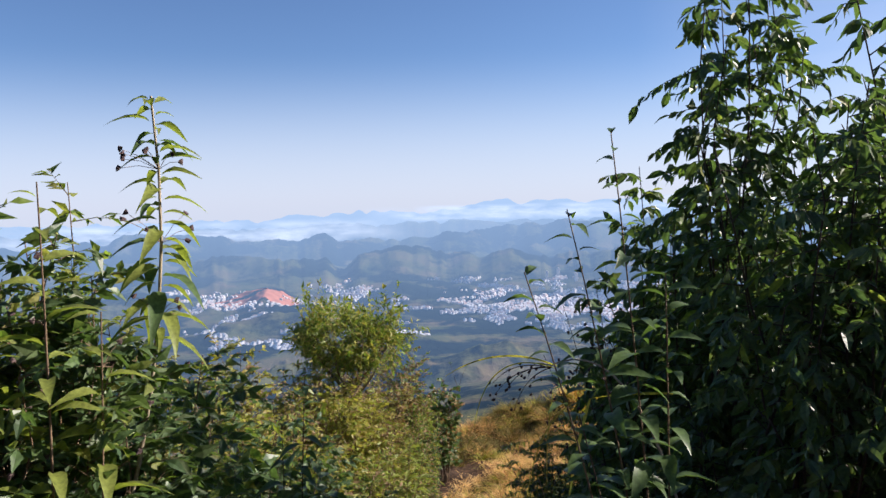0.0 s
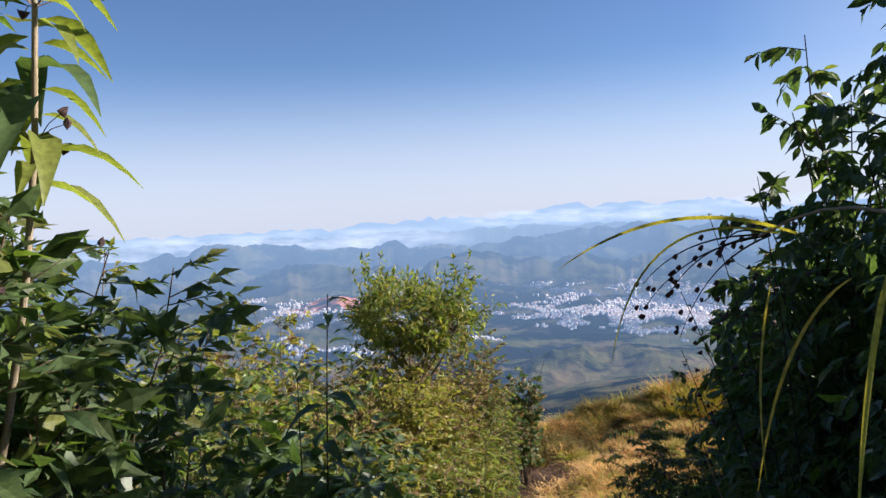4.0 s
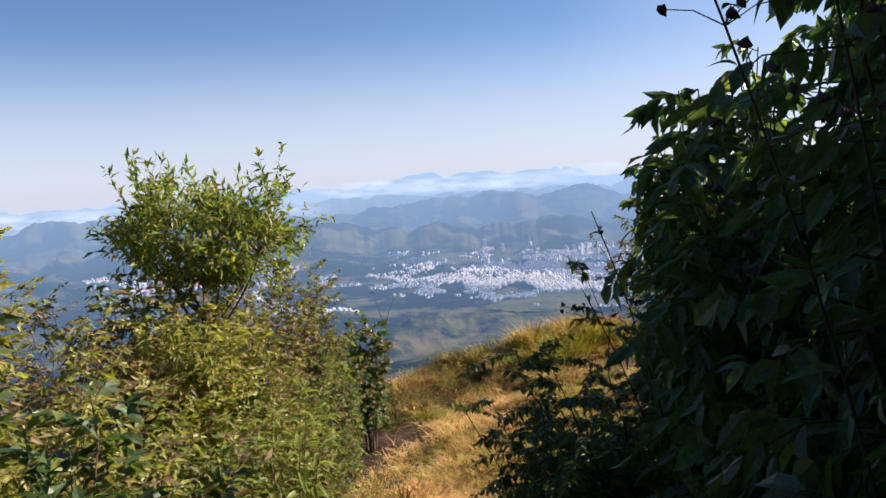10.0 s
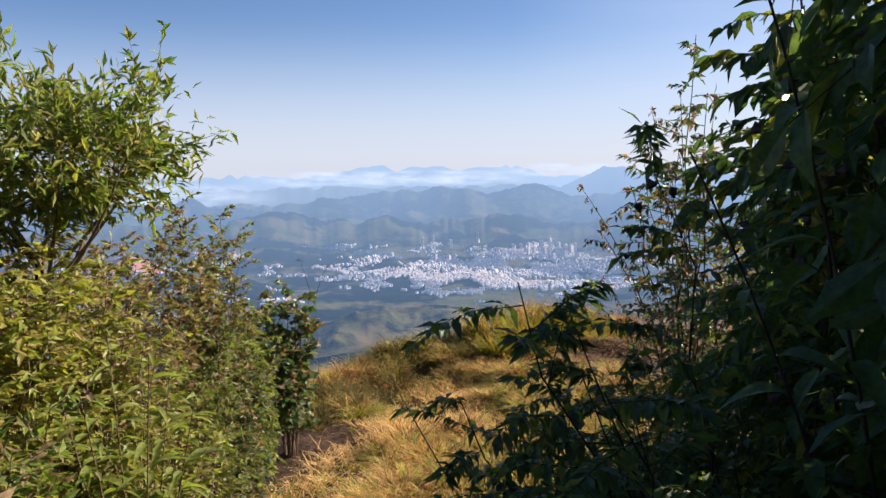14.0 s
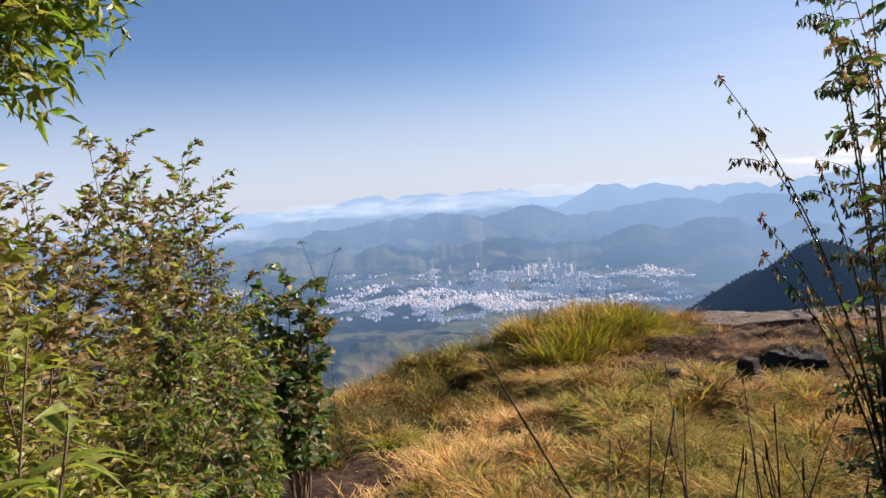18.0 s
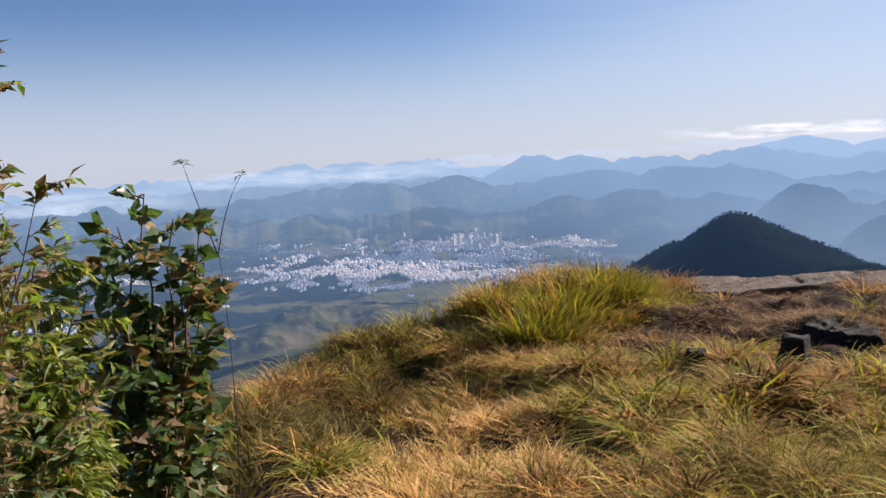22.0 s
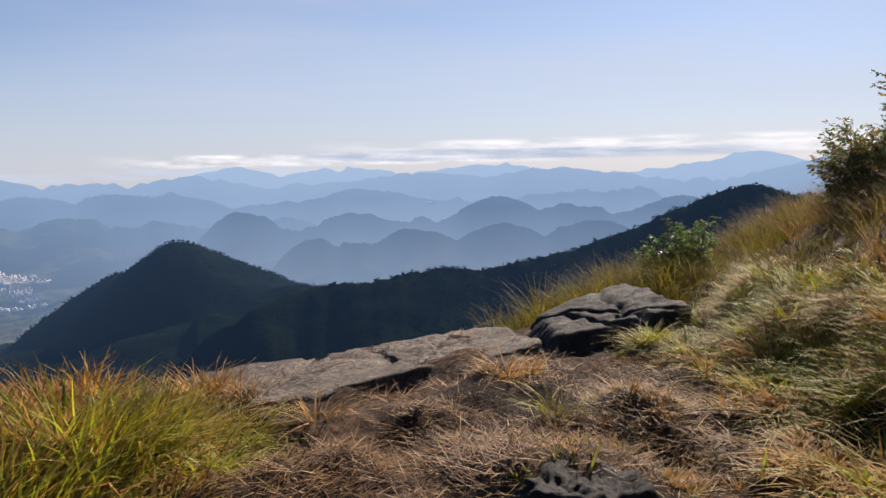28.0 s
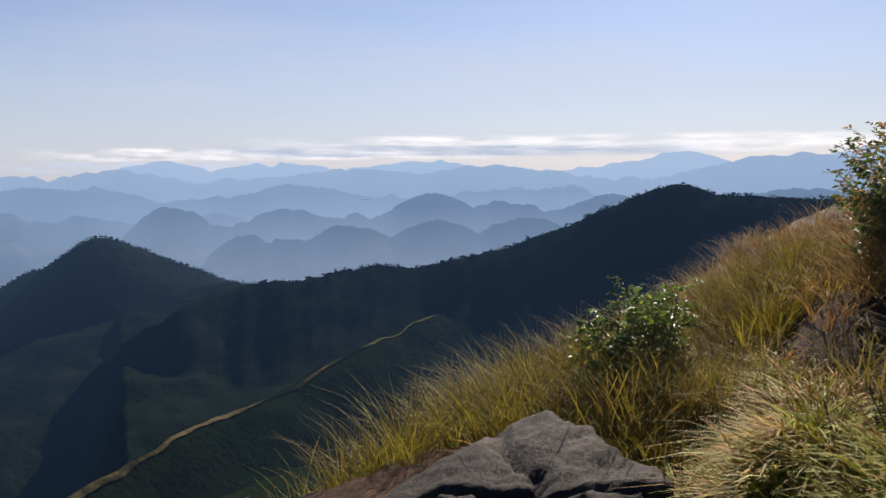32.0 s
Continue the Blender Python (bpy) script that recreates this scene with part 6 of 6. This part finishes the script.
leafy_plant("broadleaf_weed", -0.78, 4.3, "weed with broad soft green leaves", [(0, 0, 0.05, 0.05, 1.6, 0, 0), (0, 0, -0.2, -0.1, 1.3, 0, 0), (0, 0, 0.12, -0.15, 1.05, 0, 0)], 0.22, 0.5, M_LEAF_MID, 10, 78, M_STEM, 0.008, 0.35, 0.45)
leafy_plant("nodding_weed", -0.78, 3.95, "tall weed with drooping dark leaves at its top", [(0, 0, 0.06, -0.05, 2.3, -0.05, 0), (0, 0, -0.1, 0.1, 2.0, -0.05, 0)], 0.15, 0.4, M_LEAF_DARK, 12, 79, M_STEM_DARK, 0.006, 0.72, 0.7)
leafy_plant("sprig_plant", 0.2, 14.6, "thin sprig with a few dark leaves and two bare twigs", [(0, 0, 0.0, 0.0, 1.58, 0.05, 0), (0, 0, -0.15, 0.0, 2.03, -0.03, 0, 1.5), (0, 0, 0.17, 0.02, 1.95, -0.02, 0, 1.5)], 0.075, 0.45, M_LEAF_DARK, 7, 80, M_STEM_DARK, 0.004, 0.92, 0.3)
leafy_plant("shady_weed", 0.62, 3.4, "weed with dark leaves in shade", [(0, 0, -0.1, 0.0, 0.95, 0, 0), (0, 0, 0.1, 0.1, 0.8, 0, 0)], 0.12, 0.4, M_LEAF_DARK, 10, 81, M_STEM_DARK, 0.005, 0.3, 0.3, berries=5)
r_ = np.random.default_rng(17)
for i, (x, y) in enumerate([(1.25, 1.5), (1.2, 2.0), (1.3, 2.9), (1.35, 1.2), (-1.0, 2.0), (-1.05, 3.3), (1.5, 1.8), (1.45, 2.4), (1.7, 2.1), (1.75, 1.5), (1.3, 2.55)]):
    s = -1 if x > 0 else 1
    arching_grass(x, y, "long green cane grass beside the trail", [(s * r_.uniform(20, 160), r_.uniform(0.35, 0.7), r_.uniform(5, 35), r_.uniform(0.3, 0.8), r_.uniform(0.008, 0.016)) for _ in range(14)], M_GRASS_GREEN if i % 3 else M_GRASS_MIX, 20 + i)
def field(name, n, box, keep, height, width, tilt, bend, mat, label, seed, clump=1.2, tuft=0.0, per=18):
    r = np.random.default_rng(seed + 500)
    if tuft == 0:
        P = sow(n, *box, keep, seed, clump)
        n = len(P)
        return grass(name, P, r.uniform(*height, n), r.uniform(*width, n), r.uniform(*tilt, n), r.uniform(*bend, n), mat, label, seed)
    C = sow(n // per, *box, keep, seed, clump)
    k = len(C)
    own = np.repeat(np.arange(k), per)
    size = r.uniform(0.55, 1.3, k)
    off = r.normal(0, tuft, (k * per, 2)) * size[own][:, None]
    P = C[own] + np.concatenate([off, np.zeros((k * per, 1))], 1)
    P[:, 2] = near_z(P[:, 0], P[:, 1]) - 0.01
    H = r.uniform(*height, k)[own] * r.uniform(0.55, 1.1, k * per)
    lean = np.hypot(off[:, 0], off[:, 1]) / tuft
    T = tilt[0] + (tilt[1] - tilt[0]) * np.clip(lean * 0.45 * r.uniform(0.5, 1.3, k * per), 0, 1)
    az = np.arctan2(off[:, 1], off[:, 0])
    return grass(name, P, H, r.uniform(*width, k * per), T, r.uniform(*bend, k * per), mat, label, seed, az=az, az_spread=0.5)


def band(v, lo, hi, soft):
    return np.clip((v - lo) / soft, 0, 1) * np.clip((hi - v) / soft, 0, 1)


field("trail_grass", 15000, (-1.4, 4.0, 5.0, 17.0), lambda x, y: np.clip(1.5 - off_path(x, y), 0, 1) * (edge_gap(x, y) > 0.2), (0.07, 0.26), (0.004, 0.010), (0.4, 1.35), (0.1, 0.5), M_STRAW_GOLD, "dry golden grass trodden flat on the trail", 1, tuft=0.035)
field("trail_grass", 5000, (-1.2, 4.5, 9.0, 17.5), lambda x, y: np.clip(1.6 - off_path(x, y), 0, 1) * (edge_gap(x, y) > 0.2), (0.08, 0.30), (0.004, 0.008), (0.1, 0.9), (0.2, 0.6), M_GRASS_MIX, "yellow-green grass beside the trail", 2, 2.5, tuft=0.035)
field("trail_straw", 42000, (-1.0, 3.6, 5.0, 16.5), lambda x, y: np.clip(1.4 - off_path(x, y), 0, 1) * (edge_gap(x, y) > 0.2), (0.08, 0.34), (0.005, 0.011), (1.05, 1.6), (-0.15, 0.25), M_STRAW_GOLD, "golden straw trodden flat on the trail", 12, 1.6)
# Grass in the dark leaf material: the shade of this verge is put into colour.
field("verge_grass", 8000, (0.7, 3.2, 4.0, 11.0), lambda x, y: band(off_path(x, y), 0.55, 2.0, 0.25), (0.2, 0.6), (0.004, 0.009), (0.1, 0.9), (0.2, 0.8), M_LEAF_DARK, "grass beside the trail, its shade put into a dark colour", 13, tuft=0.05)
field("verge_grass", 9000, (-2.5, 3.4, 0.5, 12.5), lambda x, y: band(off_path(x, y), 0.35, 2.2, 0.3), (0.12, 0.5), (0.004, 0.009), (0.1, 0.8), (0.2, 0.7), M_GRASS_MIX, "tall uncut grass along the trail", 3, tuft=0.05)
def bare_spot(x, y):
    """0 on the trodden bare soil of the lookout, 1 round it."""
    return np.clip(np.hypot((x - 4.9) / 1.5, (y - 16.9) / 0.95) - 0.75, 0.06, 1)


def by_ledge(x, y):
    """0 close before the rock ledge, 1 away from it."""
    return np.where((x > 5.0) & (x < 9.3), np.clip((18.55 - 0.33 * (x - 6.0) - y) / 0.5, 0, 1), 1.0)


def lookout(x, y, rim=0.6):
    """Where the long grass of the lookout grows: thin beyond the bare soil."""
    return np.clip(edge_gap(x, y) / rim - 0.3, 0, 1) * np.clip((0.9 - hill_in(x, y)) / 1.0, 0, 1) * bare_spot(x, y) * by_ledge(x, y) * np.clip(5.4 - x, 0.10, 1) * np.clip(0.35 + 2.6 * hummock(x, y), 0.02, 1)


field("dry_tufts", 7000, (0.9, 8.5, 11.0, 17.6), lambda x, y: lookout(x, y) * np.clip((x - path_x(np.minimum(y, 14)) - 0.1) * 2, 0.15, 1), (0.16, 0.36), (0.007, 0.014), (0.15, 1.25), (0.35, 1.0), M_GRASS_MIX, "tufts of yellow-green grass on the lookout", 21, 3.5, tuft=0.06, per=34)
field("straw", 26000, (3.0, 8.6, 14.2, 18.8), lambda x, y: np.clip(edge_gap(x, y) / 0.8, 0, 1) * np.clip((0.2 - hill_in(x, y)) / 1.2, 0, 1), (0.05, 0.26), (0.004, 0.010), (1.1, 1.6), (-0.1, 0.2), M_STRAW, "loose brown straw and chips lying on bare soil", 4, 2.0)
field("matted_grass", 15000, (1.2, 10.5, 11.5, 18.6), lookout, (0.12, 0.34), (0.007, 0.014), (0.4, 1.45), (0.2, 0.9), M_GRASS_DRY, "matted golden dry grass on the lookout", 22, 3.0, tuft=0.065, per=36)
field("matted_grass", 8000, (1.2, 10.5, 11.5, 18.6), lookout, (0.10, 0.28), (0.006, 0.012), (0.5, 1.5), (0.1, 0.8), M_GRASS_BROWN, "matted brown dead grass on the lookout", 27, 3.0, tuft=0.065, per=36)
field("sprouts", 420, (1.2, 9.5, 11.8, 16.6), lambda x, y: lookout(x, y) * np.clip(off_path(x, y) - 0.3, 0, 1), (0.12, 0.32), (0.012, 0.020), (0.05, 0.6), (0.2, 0.7), M_GRASS_GREEN, "single fresh green blades among dead grass", 28, 3.0)
field("short_grass", 14000, (3.0, 12.0, 13.0, 19.0), lambda x, y: np.clip(edge_gap(x, y) / 1.0 - 0.3, 0, 1) * by_ledge(x, y) * band(hill_in(x, y), -3.6, 1.2, 1.0), (0.04, 0.13), (0.005, 0.009), (0.2, 1.3), (0.2, 0.6), M_GRASS_DRY, "short dry grass on the lookout", 5, 2.5, tuft=0.03)
field("short_grass", 9000, (2.0, 11.0, 13.0, 19.0), lambda x, y: np.clip(edge_gap(x, y) / 1.0 - 0.3, 0, 1) * by_ledge(x, y) * band(hill_in(x, y), -3.6, 1.2, 1.0), (0.03, 0.10), (0.004, 0.008), (0.2, 1.2), (0.2, 0.6), M_GRASS_MIX, "short yellow-green grass on the lookout", 6, 3.0, tuft=0.03)
field("hillside_grass", 18000, (3.5, 20.0, 10.5, 21.5), lambda x, y: np.clip((hill_in(x, y) - 0.7) / 1.6 + (x > 10.5) * (edge_gap(x, y) < 1.5) * 0.8, 0, 1) * (edge_gap(x, y) > -2.5), (0.2, 0.6), (0.006, 0.013), (0.1, 0.9), (0.3, 0.9), M_GRASS_BROWN, "red-brown grass on the hillside", 7, 1.8, tuft=0.06)
field("hillside_grass", 8000, (6.0, 20.0, 10.5, 17.5), lambda x, y: np.clip((hill_in(x, y) - 3.0) / 1.5, 0, 1), (0.35, 0.85), (0.005, 0.011), (0.1, 0.7), (0.3, 0.8), M_GRASS_BROWN, "tall dry brown grass on the hillside", 8, 1.8, tuft=0.06)
field("hillside_grass", 7000, (4.0, 20.0, 10.5, 21.0), lambda x, y: np.clip((hill_in(x, y) - 0.9) / 2.0 + (x > 11) * (edge_gap(x, y) < 1.5) * 0.8, 0, 1) * (edge_gap(x, y) > -2.5), (0.15, 0.5), (0.004, 0.010), (0.1, 1.0), (0.3, 0.8), M_GRASS_DRY, "golden dry grass on the hillside", 18, 2.2, tuft=0.06)
field("hillside_grass", 12000, (4.0, 12.5, 12.0, 18.4), lambda x, y: band(hill_in(x, y), -0.3, 2.6, 0.6), (0.14, 0.38), (0.009, 0.018), (0.2, 1.0), (0.4, 0.9), M_GRASS_GREEN, "fresh green grass at the foot of the hillside", 9, 2.5, tuft=0.06)
field("hillside_grass", 6000, (4.0, 12.5, 12.0, 18.6), lambda x, y: band(hill_in(x, y), -0.9, 2.6, 0.7), (0.12, 0.34), (0.008, 0.016), (0.3, 1.4), (0.3, 0.9), M_GRASS_DRY, "dry tufted grass at the foot of the hillside", 15, 2.2, tuft=0.06)
field("brink_grass", 7000, (-1.5, 6.0, 13.5, 20.5), lambda x, y: band(edge_gap(x, y), -1.2, 1.6, 0.5) * np.clip(0.05 + (x > 2.9), 0, 1), (0.15, 0.42), (0.007, 0.013), (0.1, 0.8), (0.3, 0.9), M_GRASS_DRY, "pale dry grass along the brink", 10, tuft=0.06)
# Darker olive grass in the hollow takes the place of the shade there.
field("brink_grass", 8000, (-0.6, 3.1, 14.6, 18.8), lambda x, y: band(edge_gap(x, y), -0.8, 3.0, 0.5) * np.clip((3.0 - x) / 0.5, 0, 1), (0.12, 0.36), (0.008, 0.016), (0.2, 1.1), (0.3, 1.0), M_GRASS_OLIVE, "olive grass in the hollow by the brink, its dark colour standing in for shade", 16, 2.0, tuft=0.07, per=30)
field("brink_grass", 6000, (-1.5, 5.5, 13.5, 20.5), lambda x, y: band(edge_gap(x, y), -1.2, 2.2, 0.5) * np.clip(0.3 + (x > 2.9), 0, 1), (0.15, 0.45), (0.008, 0.015), (0.1, 0.8), (0.3, 0.8), M_GRASS_MIX, "yellow-green grass along the brink", 11, 2.5, tuft=0.06)
field("brink_grass", 13000, (10.2, 15.5, 16.9, 20.2), lambda x, y: band(edge_gap(x, y), -1.2, 2.4, 0.4) * np.clip((x - 10.0) * 1.2, 0, 1), (0.35, 0.85), (0.005, 0.010), (0.05, 0.6), (0.25, 0.7), M_GRASS_OLIVE, "tall grey-green grass beyond the boulder", 14, 1.0, tuft=0.07)
field("brink_grass", 3500, (10.2, 15.5, 16.9, 20.2), lambda x, y: band(edge_gap(x, y), -1.2, 2.4, 0.4) * np.clip((x - 10.0) * 1.2, 0, 1), (0.3, 0.75), (0.005, 0.010), (0.05, 0.6), (0.25, 0.7), M_GRASS_MIX, "tall green grass beyond the boulder", 24, 1.0, tuft=0.07)
field("hillside_grass", 10000, (8.0, 18.0, 11.5, 17.5), lambda x, y: np.clip((hill_in(x, y) - 0.4) / 1.2, 0, 1), (0.25, 0.6), (0.006, 0.012), (0.1, 0.9), (0.3, 0.9), M_GRASS_OLIVE, "dense olive grass tufts on the hillside", 25, 1.2, tuft=0.06)
field("long_grass", 3200, (1.7, 3.4, 11.9, 14.0), lambda x, y: np.clip(off_path(x, y) - 0.6, 0, 1), (0.25, 0.48), (0.004, 0.008), (0.1, 0.9), (0.4, 1.0), M_GRASS_MIX, "long thin grass beside the lookout", 26, 2.0, tuft=0.05)
TUSSOCKS = [
    (3.1, 17.5, 0.42, 0.62, 1200, 0.7), (3.65, 18.0, 0.42, 0.68, 1300, 0.65), (4.3, 18.5, 0.45, 0.68, 1300, 0.7), (4.9, 18.8, 0.42, 0.6, 1200, 0.75),
    (5.3, 18.7, 0.35, 0.5, 800, 0.7), (3.0, 18.4, 0.42, 0.7, 1000, 0.5), (3.9, 19.2, 0.5, 0.76, 1200, 0.35), (4.8, 19.5, 0.45, 0.7, 1000, 0.12),
    (3.5, 17.2, 0.3, 0.4, 600, 0.25), (4.2, 17.8, 0.3, 0.42, 600, 0.3), (4.8, 18.2, 0.3, 0.4, 600, 0.6), (2.5, 17.7, 0.45, 0.45, 1000, 0.5),
]
TUSSOCKS += [
    (1.8, 18.0, 0.35, 0.42, 700, 0.5), (1.2, 17.5, 0.3, 0.4, 600, 0.45), (0.6, 17.0, 0.35, 0.45, 700, 0.1), (2.8, 16.7, 0.35, 0.32, 700, 0.25),
    (2.1, 16.2, 0.3, 0.28, 600, 0.2), (3.3, 16.4, 0.35, 0.3, 700, 0.35), (0.7, 15.2, 0.3, 0.35, 600, 0.75), (0.2, 16.2, 0.35, 0.4, 700, 0.3),
    (2.4, 15.1, 0.3, 0.22, 500, 0.2), (9.05, 17.1, 0.26, 0.3, 500, 0.8), (9.5, 16.85, 0.3, 0.36, 600, 0.75), (9.95, 16.75, 0.32, 0.42, 700, 0.7), (10.4, 16.6, 0.32, 0.45, 700, 0.6),
    (8.7, 16.6, 0.3, 0.34, 600, 0.85), (9.1, 16.2, 0.32, 0.4, 700, 0.8), (8.2, 15.9, 0.3, 0.34, 600, 0.8), (8.7, 15.6, 0.32, 0.4, 700, 0.6), (7.6, 15.3, 0.3, 0.34, 600, 0.85), (8.1, 15.1, 0.34, 0.42, 700, 0.6),
]
for i, (x, y, rad, h, n, g) in enumerate(TUSSOCKS):
    tussock(x, y, rad, h, n, 400 + i, g, "dense %s grass tussock on the %s" % ("yellow-green" if g > 0.4 else "golden dry", "brink" if x < 6 else "hillside's foot"), 0.0 if x < 6 and h > 0.55 else 0.6)


def clumps():
    """Small clumps of grass strewn over trail, lookout and hillside foot."""
    r = np.random.default_rng(77)
    kinds = []
    for k in range(6):
        ob = tussock(0, 0, 0.19, 0.27, 230, 450 + k, (0.02, 0.05, 0.2, 0.5, 0.85, 0.08)[k], "drooping clump of %s grass" % ("fresh green" if k in (3, 4) else "dry golden"), 0.9)
        ob.name = "grass_clump"
        ob["group"] = "grass clumps"
        kinds.append(ob)
    used = [False] * 6
    spots = sow(270, -1.0, 11.0, 8.5, 18.6, lambda x, y: ((off_path(x, y) < 1.4) * (y < 12.5) * 0.35 + band(hill_in(x, y), -0.8, 2.6, 0.6) * (y > 12) * 0.7 + ((x > 0.9) & (x < 5.2) & (y > 12.0) & (y < 17.7)) * (0.15 + 0.65 * ((x > 2.4) | (y < 14.0))) * bare_spot(x, y)) * (edge_gap(x, y) > 0.4) * np.clip(0.4 + 2.6 * hummock(x, y), 0, 1), 88)
    for k, (x, y, z) in enumerate(spots):
        j = int(r.integers(0, 6))
        s = r.uniform(0.65, 1.5) * (1.0 if x < 5.2 else 0.85)
        m = pose(x, y, z - 0.01, r.uniform(-8, 8), r.uniform(-8, 8), r.uniform(0, 360))
        if not used[j]:
            kinds[j].matrix_basis, used[j] = m, True
        else:
            kinds[j].scale = (s, s, s * r.uniform(0.6, 1.2))
            copy_thing(kinds[j], m)
    for ob in kinds:
        ob.scale = (1, 1, 1)


clumps()
